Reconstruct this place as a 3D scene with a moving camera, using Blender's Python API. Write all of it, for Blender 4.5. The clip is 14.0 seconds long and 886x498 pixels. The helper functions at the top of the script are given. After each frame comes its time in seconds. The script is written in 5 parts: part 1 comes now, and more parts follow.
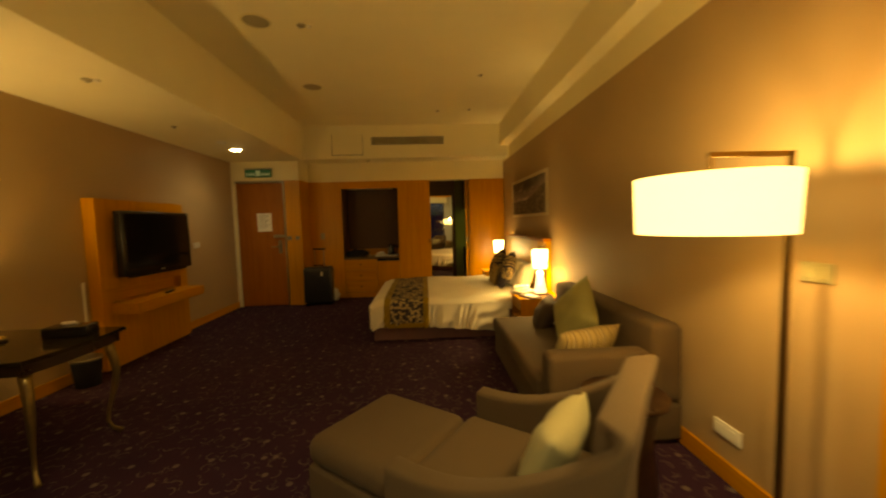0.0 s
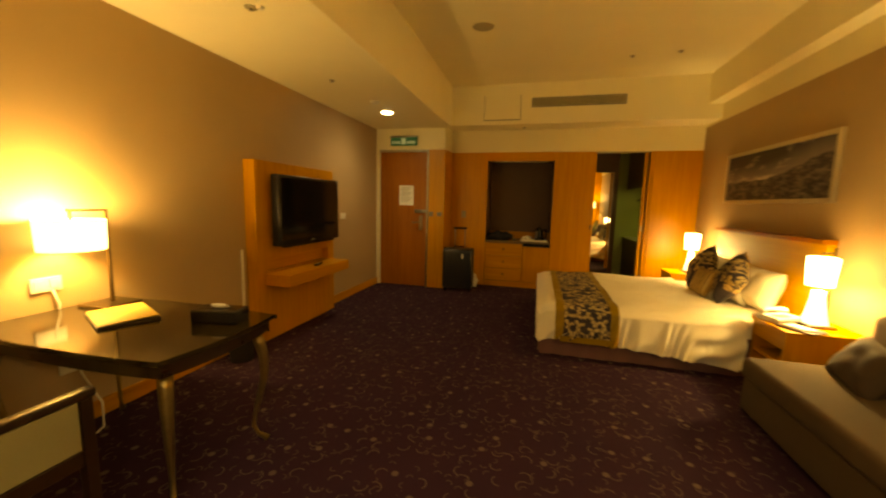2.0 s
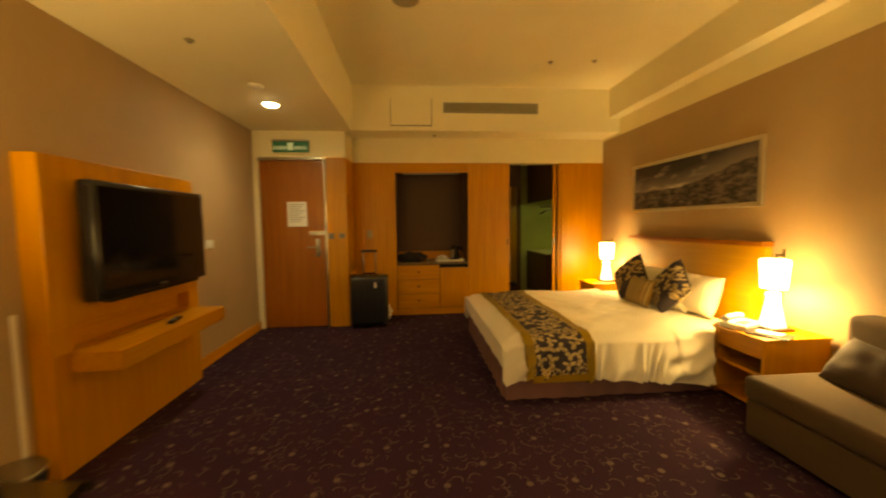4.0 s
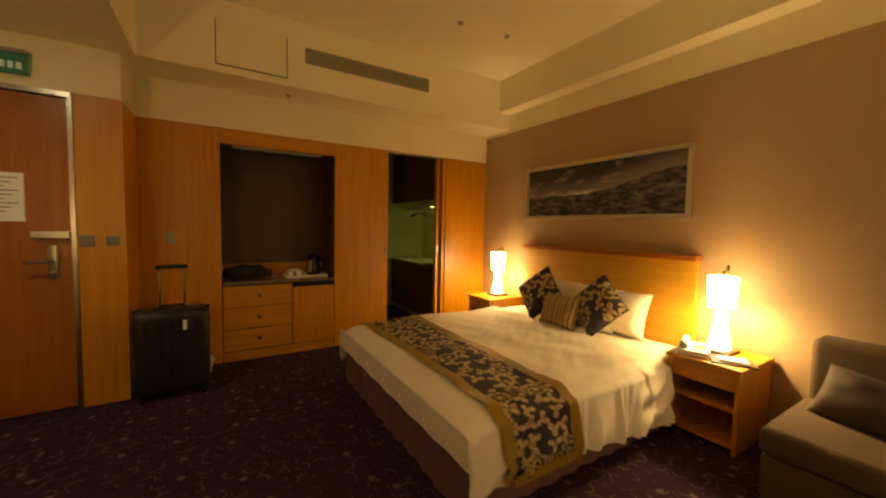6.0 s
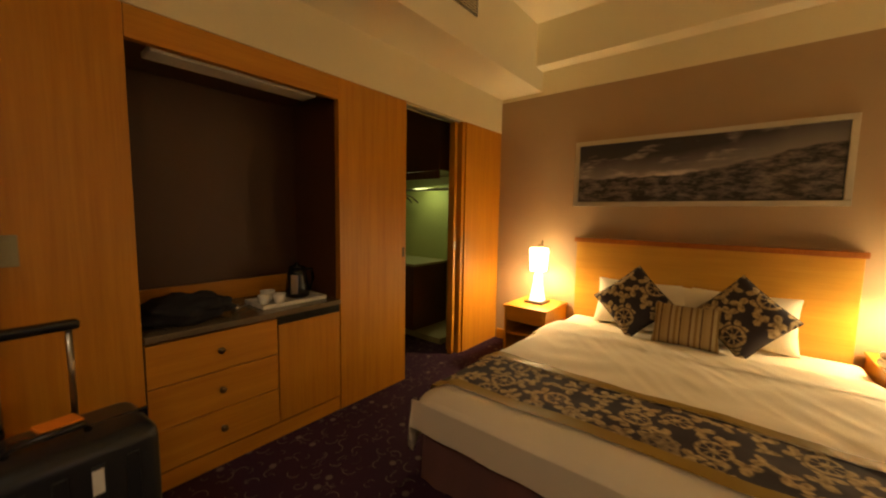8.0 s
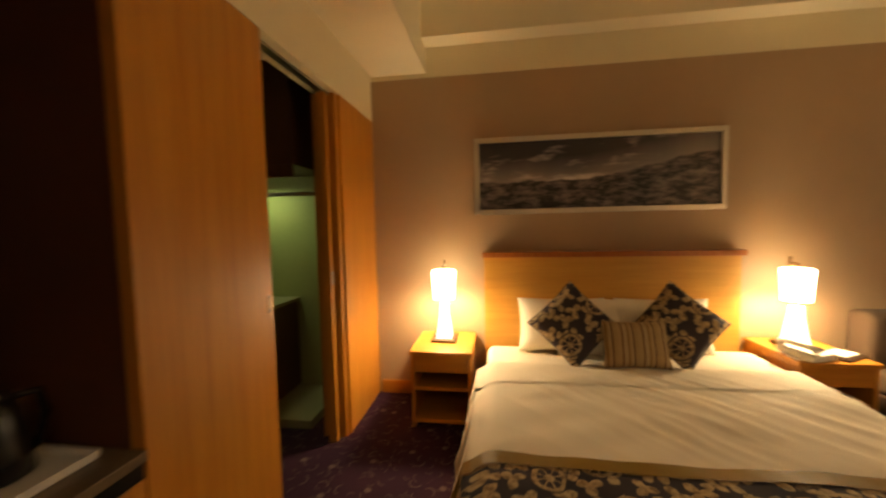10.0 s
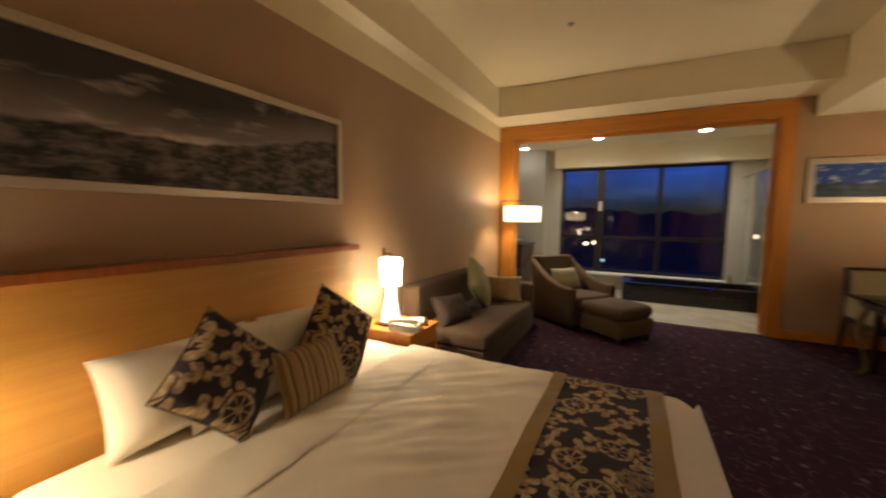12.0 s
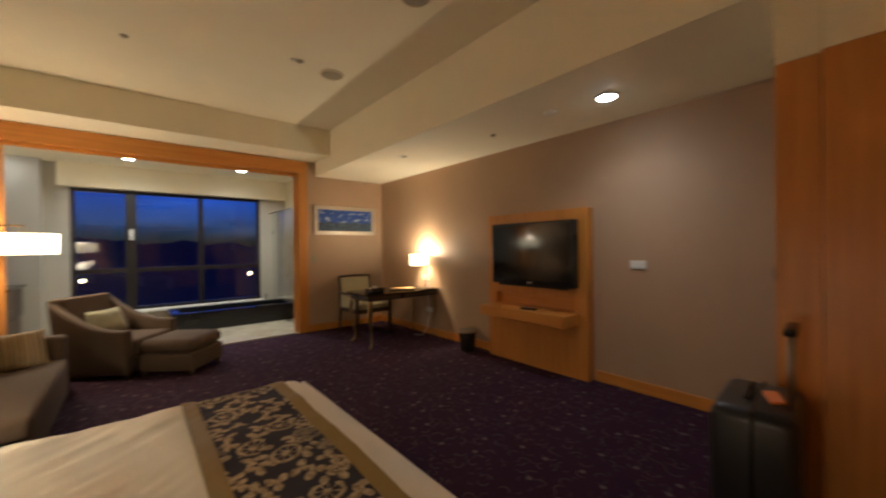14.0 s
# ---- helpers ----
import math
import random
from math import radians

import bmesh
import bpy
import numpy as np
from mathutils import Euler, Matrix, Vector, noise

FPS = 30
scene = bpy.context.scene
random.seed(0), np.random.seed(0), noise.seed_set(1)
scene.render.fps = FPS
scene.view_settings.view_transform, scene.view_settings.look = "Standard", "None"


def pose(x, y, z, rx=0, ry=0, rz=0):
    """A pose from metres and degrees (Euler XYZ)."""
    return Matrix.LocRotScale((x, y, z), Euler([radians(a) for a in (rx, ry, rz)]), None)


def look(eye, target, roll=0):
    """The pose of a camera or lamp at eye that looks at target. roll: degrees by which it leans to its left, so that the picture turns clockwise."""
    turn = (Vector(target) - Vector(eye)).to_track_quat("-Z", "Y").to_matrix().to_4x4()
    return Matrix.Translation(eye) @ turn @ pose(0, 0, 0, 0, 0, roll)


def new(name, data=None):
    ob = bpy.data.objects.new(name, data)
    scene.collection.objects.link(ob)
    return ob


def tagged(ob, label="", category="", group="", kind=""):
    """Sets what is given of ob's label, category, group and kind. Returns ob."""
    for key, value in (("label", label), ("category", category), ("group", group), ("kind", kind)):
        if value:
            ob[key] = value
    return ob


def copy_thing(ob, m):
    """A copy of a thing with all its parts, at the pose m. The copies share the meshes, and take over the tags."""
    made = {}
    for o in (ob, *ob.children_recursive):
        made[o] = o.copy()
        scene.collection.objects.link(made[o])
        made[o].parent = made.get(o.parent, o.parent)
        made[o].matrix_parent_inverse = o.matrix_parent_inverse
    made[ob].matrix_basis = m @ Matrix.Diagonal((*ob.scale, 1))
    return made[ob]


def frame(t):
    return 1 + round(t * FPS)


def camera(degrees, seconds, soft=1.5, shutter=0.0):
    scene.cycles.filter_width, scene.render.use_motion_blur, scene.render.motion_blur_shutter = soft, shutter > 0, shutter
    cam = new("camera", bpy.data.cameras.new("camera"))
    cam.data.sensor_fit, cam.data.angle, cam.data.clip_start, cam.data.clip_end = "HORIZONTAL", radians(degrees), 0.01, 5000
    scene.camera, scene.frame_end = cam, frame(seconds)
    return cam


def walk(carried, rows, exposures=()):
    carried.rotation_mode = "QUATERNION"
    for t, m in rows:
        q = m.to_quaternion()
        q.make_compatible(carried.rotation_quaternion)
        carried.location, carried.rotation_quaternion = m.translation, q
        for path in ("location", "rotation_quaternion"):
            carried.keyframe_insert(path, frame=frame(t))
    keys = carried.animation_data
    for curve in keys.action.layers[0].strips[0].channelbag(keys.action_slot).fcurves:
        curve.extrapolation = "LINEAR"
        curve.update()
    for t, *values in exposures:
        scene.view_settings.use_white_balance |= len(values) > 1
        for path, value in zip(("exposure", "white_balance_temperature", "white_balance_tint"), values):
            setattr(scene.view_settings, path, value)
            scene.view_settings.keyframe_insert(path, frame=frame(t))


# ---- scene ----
cam = camera(100.5, 14.0, 2.1, 0.5)
PATH = [
    (0, (-0.261, 0.206, 1.314), (-0.165, 2.199, 1.172), -1.6),
    (0.5, (-0.487, 0.478, 1.308), (-0.600, 2.468, 1.139), 0.9),
    (1, (-0.651, 0.684, 1.302), (-0.903, 2.659, 1.111), -0.7),
    (1.5, (-0.765, 0.907, 1.305), (-1.102, 2.866, 1.085), -1.2),
    (2, (-0.936, 1.078, 1.299), (-1.425, 3.002, 1.051), 1.4),
    (2.5, (-1.157, 1.201, 1.306), (-1.851, 3.056, 1.033), 2.1),
    (3, (-1.256, 1.377, 1.296), (-2.097, 3.171, 1.021), 0.9),
    (3.5, (-1.360, 1.598, 1.265), (-1.729, 3.555, 1.078), -0.2),
    (4, (-1.508, 1.829, 1.266), (-1.345, 3.817, 1.128), -0.7),
    (6.5, (-1.949, 3.576, 1.273), (-0.763, 5.180, 1.137), 1.1),
    (7, (-2.134, 4.082, 1.275), (-0.795, 5.559, 1.116), 0.6),
    (9.5, (-1.789, 5.833, 1.294), (0.074, 6.543, 1.141), 0.2),
    (10, (-1.544, 6.008, 1.296), (0.432, 6.289, 1.171), -1.2),
    (10.5, (-1.327, 6.179, 1.248), (0.624, 5.751, 1.165), -0.9),
    (11, (-1.058, 6.291, 1.234), (0.642, 5.243, 1.114), -1.2),
    (11.5, (-0.824, 6.354, 1.259), (0.581, 4.939, 1.099), -0.4),
    (12, (-0.577, 6.386, 1.290), (0.333, 4.613, 1.120), 0.7),
    (12.5, (-0.383, 6.298, 1.288), (0.003, 4.341, 1.153), 0.1),
    (13, (-0.206, 6.383, 1.276), (-0.355, 4.390, 1.204), 0.9),
    (13.5, (-0.065, 6.584, 1.268), (-0.892, 4.764, 1.223), -0.4),
    (14, (-0.065, 6.756, 1.273), (-1.347, 5.222, 1.263), -0.7),
]
walk(cam, [(t, look(eye, target, roll)) for t, eye, target, roll in PATH],
     [(0, 0.15, 19000, -6), (0.5, 0.55, 20000, -14), (1.5, 0.85, 22000, -8), (3, 1.12, 22000, -5), (3.5, 1.25, 18000, -12), (4, 1.2, 15000, -6), (6.5, 0.6, 9500, 2), (9.5, 0.65, 7300, 6), (11, 0.08, 6500, 7), (12.5, 0.33, 5500, 6), (13.5, 0.35, 5200, 5), (14, 0.65, 5200, 6)])

# ---- world and large lights ----
WARM = (1.0, 0.72, 0.42)
world = bpy.data.worlds.new("dusk")
scene.world = world
world.use_nodes = True
bg = world.node_tree.nodes["Background"]
sky = world.node_tree.nodes.new("ShaderNodeTexSky")
sky.sky_type = "NISHITA"
sky.sun_disc = False
sky.sun_elevation = radians(2)
sky.sun_rotation = radians(0)
sky.ozone_density = 3.0
tint = world.node_tree.nodes.new("ShaderNodeMix")
tint.data_type, tint.blend_type = "RGBA", "MULTIPLY"
tint.inputs[0].default_value = 1.0
tint.inputs[7].default_value = (0.12, 0.205, 0.95, 1)
cloud = world.node_tree.nodes.new("ShaderNodeTexNoise")
cloud.inputs["Scale"].default_value, cloud.inputs["Detail"].default_value = 5.0, 6.0
way = world.node_tree.nodes.new("ShaderNodeTexCoord")
long_ = world.node_tree.nodes.new("ShaderNodeMapping")
long_.inputs["Scale"].default_value = (1.0, 1.0, 4.0)
world.node_tree.links.new(way.outputs["Generated"], long_.inputs["Vector"])
world.node_tree.links.new(long_.outputs[0], cloud.inputs["Vector"])
veil = world.node_tree.nodes.new("ShaderNodeMapRange")
veil.inputs[1].default_value, veil.inputs[2].default_value = 0.35, 0.7
veil.inputs[3].default_value, veil.inputs[4].default_value = 1.25, 0.55
world.node_tree.links.new(cloud.outputs[0], veil.inputs[0])
dim = world.node_tree.nodes.new("ShaderNodeVectorMath")
dim.operation = "SCALE"
world.node_tree.links.new(sky.outputs[0], dim.inputs[0])
world.node_tree.links.new(veil.outputs[0], dim.inputs["Scale"])
world.node_tree.links.new(dim.outputs[0], tint.inputs[6])
world.node_tree.links.new(tint.outputs[2], bg.inputs[0])
bg.inputs[1].default_value = 0.20


def lamp(name, kind, at, watts, colour=WARM, size=0.05, aim=None, spread=None):
    d = bpy.data.lights.new(name, kind)
    d.energy, d.color = watts, colour
    if kind == "AREA":
        d.shape, d.size = "DISK", size
        if spread:
            d.spread = radians(spread)
    else:
        d.shadow_soft_size = size
    if kind == "SPOT":
        d.spot_size, d.spot_blend = radians(spread), 1.0
    o = new(name, d)
    o.matrix_world = look(at, aim) if aim else pose(*at)
    return o


lamp("floor_lamp_bulb", "POINT", (0.755, 1.476, 1.428), 27, WARM, 0.05)
lamp("bedside_bulb", "POINT", (0.99, 4.17, 0.815), 29, WARM, 0.05)
lamp("bedside_bulb", "POINT", (0.978, 6.366, 0.815), 29, WARM, 0.05)
lamp("desk_bulb", "POINT", (-3.23, 2.42, 1.17), 36, WARM, 0.05)
lamp("entry_spot", "SPOT", (-2.79, 5.43, 2.34), 13, (1.0, 0.88, 0.78), 0.07, (-2.79, 5.43, 0), 150)
lamp("bath_spot", "SPOT", (-0.01, -0.15, 2.55), 60, (1.0, 0.88, 0.68), 0.06, (-0.01, -0.15, 0), 160)
lamp("bath_spot", "SPOT", (-1.45, -0.15, 2.55), 60, (1.0, 0.88, 0.68), 0.06, (-1.45, -0.15, 0), 160)
lamp("closet_strip", "AREA", (0.92, 7.75, 1.62), 1.2, (0.80, 0.95, 0.45), 0.25, (0.92, 7.75, 0))


# ---- materials ----
def nodes_of(name):
    m = bpy.data.materials.new(name)
    m.use_nodes = True
    nt = m.node_tree
    return m, nt, nt.nodes["Principled BSDF"]


def add(nt, kind, **values):
    n = nt.nodes.new(kind)
    for k, v in values.items():
        if k in n.inputs:
            n.inputs[k].default_value = v
    return n


def calc(nt, op, a, b=None, c=None):
    n = nt.nodes.new("ShaderNodeMath")
    n.operation = op
    for i, v in enumerate((a, b, c)):
        if v is None:
            continue
        if isinstance(v, (int, float)):
            n.inputs[i].default_value = v
        else:
            nt.links.new(v, n.inputs[i])
    return n.outputs[0]


def blend(nt, fac, a, b):
    n = nt.nodes.new("ShaderNodeMix")
    n.data_type = "RGBA"
    for i, v in ((0, fac), (6, a), (7, b)):
        if isinstance(v, (int, float)):
            n.inputs[i].default_value = v
        elif isinstance(v, tuple):
            n.inputs[i].default_value = (*v[:3], 1)
        else:
            nt.links.new(v, n.inputs[i])
    return n.outputs[2]


def space(nt, scale=(1, 1, 1), turn=(0, 0, 0)):
    tc = nt.nodes.new("ShaderNodeTexCoord")
    mp = nt.nodes.new("ShaderNodeMapping")
    mp.inputs["Scale"].default_value = scale
    mp.inputs["Rotation"].default_value = [radians(a) for a in turn]
    nt.links.new(tc.outputs["Object"], mp.inputs["Vector"])
    return mp.outputs[0]


def noise_of(nt, vec, scale, detail=3.0, rough=0.55):
    n = add(nt, "ShaderNodeTexNoise", Scale=scale, Detail=detail, Roughness=rough)
    nt.links.new(vec, n.inputs["Vector"])
    return n.outputs["Fac"]


def stretch(nt, v, lo, hi):
    n = nt.nodes.new("ShaderNodeMapRange")
    n.inputs["From Min"].default_value, n.inputs["From Max"].default_value = lo, hi
    nt.links.new(v, n.inputs["Value"])
    return n.outputs[0]


def bump_of(nt, bsdf, height, strength, distance):
    b = add(nt, "ShaderNodeBump", Strength=strength, Distance=distance)
    nt.links.new(height, b.inputs["Height"])
    nt.links.new(b.outputs[0], bsdf.inputs["Normal"])


def plain(name, colour, rough=0.6, metal=0.0, vary=0.12, grain=60.0, bump=0.15, dist=0.001, sheen=0.0):
    m, nt, b = nodes_of(name)
    v = space(nt)
    dark = tuple(c * (1 - vary) for c in colour)
    light = tuple(min(1, c * (1 + vary)) for c in colour)
    big = noise_of(nt, v, 2.3, 2)
    fine = noise_of(nt, v, grain, 3)
    mixed = calc(nt, "ADD", calc(nt, "MULTIPLY", big, 0.6), calc(nt, "MULTIPLY", fine, 0.4))
    nt.links.new(blend(nt, stretch(nt, mixed, 0.3, 0.7), dark, light), b.inputs["Base Color"])
    b.inputs["Metallic"].default_value = metal
    nt.links.new(calc(nt, "ADD", calc(nt, "MULTIPLY", big, 0.16), rough - 0.08), b.inputs["Roughness"])
    b.inputs["Sheen Weight"].default_value = sheen
    if bump:
        bump_of(nt, b, fine, bump, dist)
    return m


def wood(name, dark, light, rough=0.38, axis=2, scale=1.0):
    m, nt, b = nodes_of(name)
    s = [26 * scale] * 3
    s[axis] = 1.3 * scale
    v = space(nt, tuple(s))
    info = nt.nodes.new("ShaderNodeObjectInfo")
    off = nt.nodes.new("ShaderNodeVectorMath")
    off.operation = "ADD"
    nt.links.new(v, off.inputs[0])
    nt.links.new(calc(nt, "MULTIPLY", info.outputs["Random"], 37.0), off.inputs[1])
    streak = noise_of(nt, off.outputs[0], 1.0, 5, 0.65)
    s2 = [120 * scale] * 3
    s2[axis] = 4 * scale
    pores = noise_of(nt, space(nt, tuple(s2)), 1.0, 2)
    both = calc(nt, "ADD", calc(nt, "MULTIPLY", streak, 0.75), calc(nt, "MULTIPLY", pores, 0.25))
    nt.links.new(blend(nt, stretch(nt, both, 0.3, 0.7), dark, light), b.inputs["Base Color"])
    nt.links.new(calc(nt, "ADD", calc(nt, "MULTIPLY", pores, 0.2), rough - 0.1), b.inputs["Roughness"])
    bump_of(nt, b, pores, 0.12, 0.0006)
    return m


def glow(name, colour, strength):
    m, nt, b = nodes_of(name)
    b.inputs["Base Color"].default_value = (*colour, 1)
    b.inputs["Emission Color"].default_value = (*colour, 1)
    b.inputs["Emission Strength"].default_value = strength
    return m


def cells(nt, vec, scale, random_=0.8):
    """Nearest-cell pattern: the place inside the cell, its distance and angle, and a random number."""
    vo = nt.nodes.new("ShaderNodeTexVoronoi")
    vo.voronoi_dimensions = "2D"
    vo.inputs["Scale"].default_value = scale
    vo.inputs["Randomness"].default_value = random_
    nt.links.new(vec, vo.inputs["Vector"])
    sub = nt.nodes.new("ShaderNodeVectorMath")
    sub.operation = "SUBTRACT"
    nt.links.new(vec, sub.inputs[0])
    nt.links.new(vo.outputs["Position"], sub.inputs[1])
    xyz = nt.nodes.new("ShaderNodeSeparateXYZ")
    nt.links.new(sub.outputs[0], xyz.inputs[0])
    col = nt.nodes.new("ShaderNodeSeparateColor")
    nt.links.new(vo.outputs["Color"], col.inputs[0])
    r = calc(nt, "MULTIPLY", calc(nt, "SQRT", calc(nt, "ADD", calc(nt, "POWER", xyz.outputs[0], 2.0), calc(nt, "POWER", xyz.outputs[1], 2.0))), scale)
    a = calc(nt, "ADD", calc(nt, "ARCTAN2", xyz.outputs[1], xyz.outputs[0]), calc(nt, "MULTIPLY", col.outputs[0], 6.283))
    return r, a, col.outputs[1], col.outputs[2]


def below(nt, v, edge, soft=0.04):
    n = nt.nodes.new("ShaderNodeMapRange")
    n.inputs["From Min"].default_value, n.inputs["From Max"].default_value = -soft, soft
    n.inputs["To Min"].default_value, n.inputs["To Max"].default_value = 1.0, 0.0
    nt.links.new(calc(nt, "SUBTRACT", v, edge), n.inputs["Value"])
    return n.outputs[0]


def most(nt, *vs):
    out = vs[0]
    for v in vs[1:]:
        out = calc(nt, "MAXIMUM", out, v)
    return out


def carpet_material():
    m, nt, b = nodes_of("carpet")
    v = space(nt)
    warp = noise_of(nt, v, 7.0, 2)
    # curls: open rings of random turn and size
    r, a, p, q = cells(nt, v, 10.5, 0.9)
    r = calc(nt, "ADD", r, calc(nt, "MULTIPLY", calc(nt, "SUBTRACT", warp, 0.5), 0.25))
    turned = calc(nt, "COSINE", a)
    spiral = calc(nt, "ADD", calc(nt, "MULTIPLY", turned, 0.10), 0.30)
    ring = below(nt, calc(nt, "ABSOLUTE", calc(nt, "SUBTRACT", r, spiral)), 0.035, 0.02)
    curl = calc(nt, "MULTIPLY", ring, calc(nt, "MULTIPLY", below(nt, turned, 0.25, 0.1), below(nt, p, 0.62, 0.01)))
    r2, a2, p2, q2 = cells(nt, v, 17.0, 1.0)
    ring2 = below(nt, calc(nt, "ABSOLUTE", calc(nt, "SUBTRACT", r2, 0.27)), 0.05, 0.03)
    curl2 = calc(nt, "MULTIPLY", ring2, calc(nt, "MULTIPLY", below(nt, calc(nt, "COSINE", a2), -0.1, 0.1), below(nt, p2, 0.5, 0.01)))
    r3, a3, p3, q3 = cells(nt, v, 5.0, 0.95)
    dot = calc(nt, "MULTIPLY", below(nt, r3, 0.085, 0.02), below(nt, p3, 0.7, 0.01))
    mark = most(nt, calc(nt, "MULTIPLY", curl, 0.55), calc(nt, "MULTIPLY", curl2, 0.4), calc(nt, "MULTIPLY", dot, 0.7))
    pile = noise_of(nt, v, 420.0, 2)
    base = blend(nt, noise_of(nt, v, 3.0, 3), (0.031, 0.011, 0.027), (0.050, 0.019, 0.043))
    base = blend(nt, calc(nt, "MULTIPLY", pile, 0.5), base, (0.022, 0.008, 0.014))
    nt.links.new(blend(nt, calc(nt, "MULTIPLY", mark, 0.60), base, (0.27, 0.215, 0.18)), b.inputs["Base Color"])
    b.inputs["Roughness"].default_value = 0.95
    b.inputs["Specular IOR Level"].default_value = 0.15
    bump_of(nt, b, pile, 0.6, 0.004)
    return m


def floral_material(plane="xy", scale=5.5):
    """Dark cloth with pale wheel flowers and leaves."""
    m, nt, b = nodes_of("floral_cloth")
    v = space(nt)
    axes = nt.nodes.new("ShaderNodeSeparateXYZ")
    nt.links.new(v, axes.inputs[0])
    flat = nt.nodes.new("ShaderNodeCombineXYZ")
    nt.links.new(axes.outputs[0], flat.inputs[0])
    nt.links.new(calc(nt, "ADD", axes.outputs[1], axes.outputs[2]) if plane == "xy" else axes.outputs[2], flat.inputs[1])
    v = flat.outputs[0]
    warp = calc(nt, "MULTIPLY", calc(nt, "SUBTRACT", noise_of(nt, v, 19.0, 3), 0.5), 0.42)
    r, a, p, q = cells(nt, v, scale, 0.75)
    r = calc(nt, "ADD", r, calc(nt, "MULTIPLY", warp, 0.4))
    rim = below(nt, calc(nt, "ABSOLUTE", calc(nt, "SUBTRACT", r, 0.36)), 0.055, 0.02)
    core = below(nt, r, 0.12, 0.02)
    spoke = calc(nt, "MULTIPLY", below(nt, calc(nt, "ABSOLUTE", calc(nt, "SINE", calc(nt, "MULTIPLY", a, 4.0))), 0.33, 0.1), below(nt, r, 0.34, 0.02))
    has = below(nt, p, 0.36, 0.01)
    flower = calc(nt, "MULTIPLY", most(nt, rim, core, spoke), has)
    r2, a2, p2, q2 = cells(nt, v, scale * 1.75, 0.9)
    leaf_edge = calc(nt, "ADD", calc(nt, "MULTIPLY", calc(nt, "POWER", calc(nt, "ABSOLUTE", calc(nt, "COSINE", calc(nt, "MULTIPLY", a2, 1.5))), 1.5), 0.40), 0.17)
    leaf = below(nt, calc(nt, "ADD", calc(nt, "SUBTRACT", r2, leaf_edge), warp), 0.0, 0.03)
    leaf = calc(nt, "MULTIPLY", leaf, below(nt, p2, 0.93, 0.01))
    clear = calc(nt, "SUBTRACT", 1.0, calc(nt, "MULTIPLY", has, below(nt, r, 0.46, 0.02)))
    mark = calc(nt, "MAXIMUM", flower, calc(nt, "MULTIPLY", leaf, clear))
    weave = noise_of(nt, v, 300.0, 2)
    cloth = blend(nt, noise_of(nt, v, 9.0, 2), (0.026, 0.022, 0.030), (0.052, 0.042, 0.050))
    pale = blend(nt, stretch(nt, noise_of(nt, v, 42.0, 3), 0.35, 0.6), (0.20, 0.14, 0.075), (0.52, 0.40, 0.24))
    nt.links.new(blend(nt, mark, cloth, pale), b.inputs["Base Color"])
    b.inputs["Roughness"].default_value = 0.8
    b.inputs["Specular IOR Level"].default_value = 0.25
    bump_of(nt, b, calc(nt, "ADD", mark, calc(nt, "MULTIPLY", weave, 0.4)), 0.3, 0.002)
    return m


def stripe_material():
    m, nt, b = nodes_of("striped_cloth")
    v = space(nt)
    xyz = nt.nodes.new("ShaderNodeSeparateXYZ")
    nt.links.new(v, xyz.inputs[0])
    ramp = nt.nodes.new("ShaderNodeValToRGB")
    ramp.color_ramp.interpolation = "CONSTANT"
    stops = [(0.0, (0.46, 0.34, 0.17)), (0.20, (0.16, 0.08, 0.03)), (0.30, (0.50, 0.40, 0.24)), (0.46, (0.30, 0.19, 0.07)), (0.60, (0.50, 0.38, 0.20)), (0.74, (0.10, 0.05, 0.025)), (0.82, (0.42, 0.30, 0.14))]
    for i, (p, c) in enumerate(stops):
        e = ramp.color_ramp.elements[i] if i < 2 else ramp.color_ramp.elements.new(p)
        e.position, e.color = p, (*c, 1)
    nt.links.new(calc(nt, "FRACT", calc(nt, "MULTIPLY", calc(nt, "ADD", xyz.outputs[0], 3.0), 9.0)), ramp.inputs[0])
    weave = noise_of(nt, v, 260.0, 2)
    nt.links.new(blend(nt, calc(nt, "MULTIPLY", weave, 0.3), ramp.outputs[0], (0.14, 0.09, 0.05)), b.inputs["Base Color"])
    b.inputs["Roughness"].default_value = 0.8
    bump_of(nt, b, weave, 0.4, 0.002)
    return m


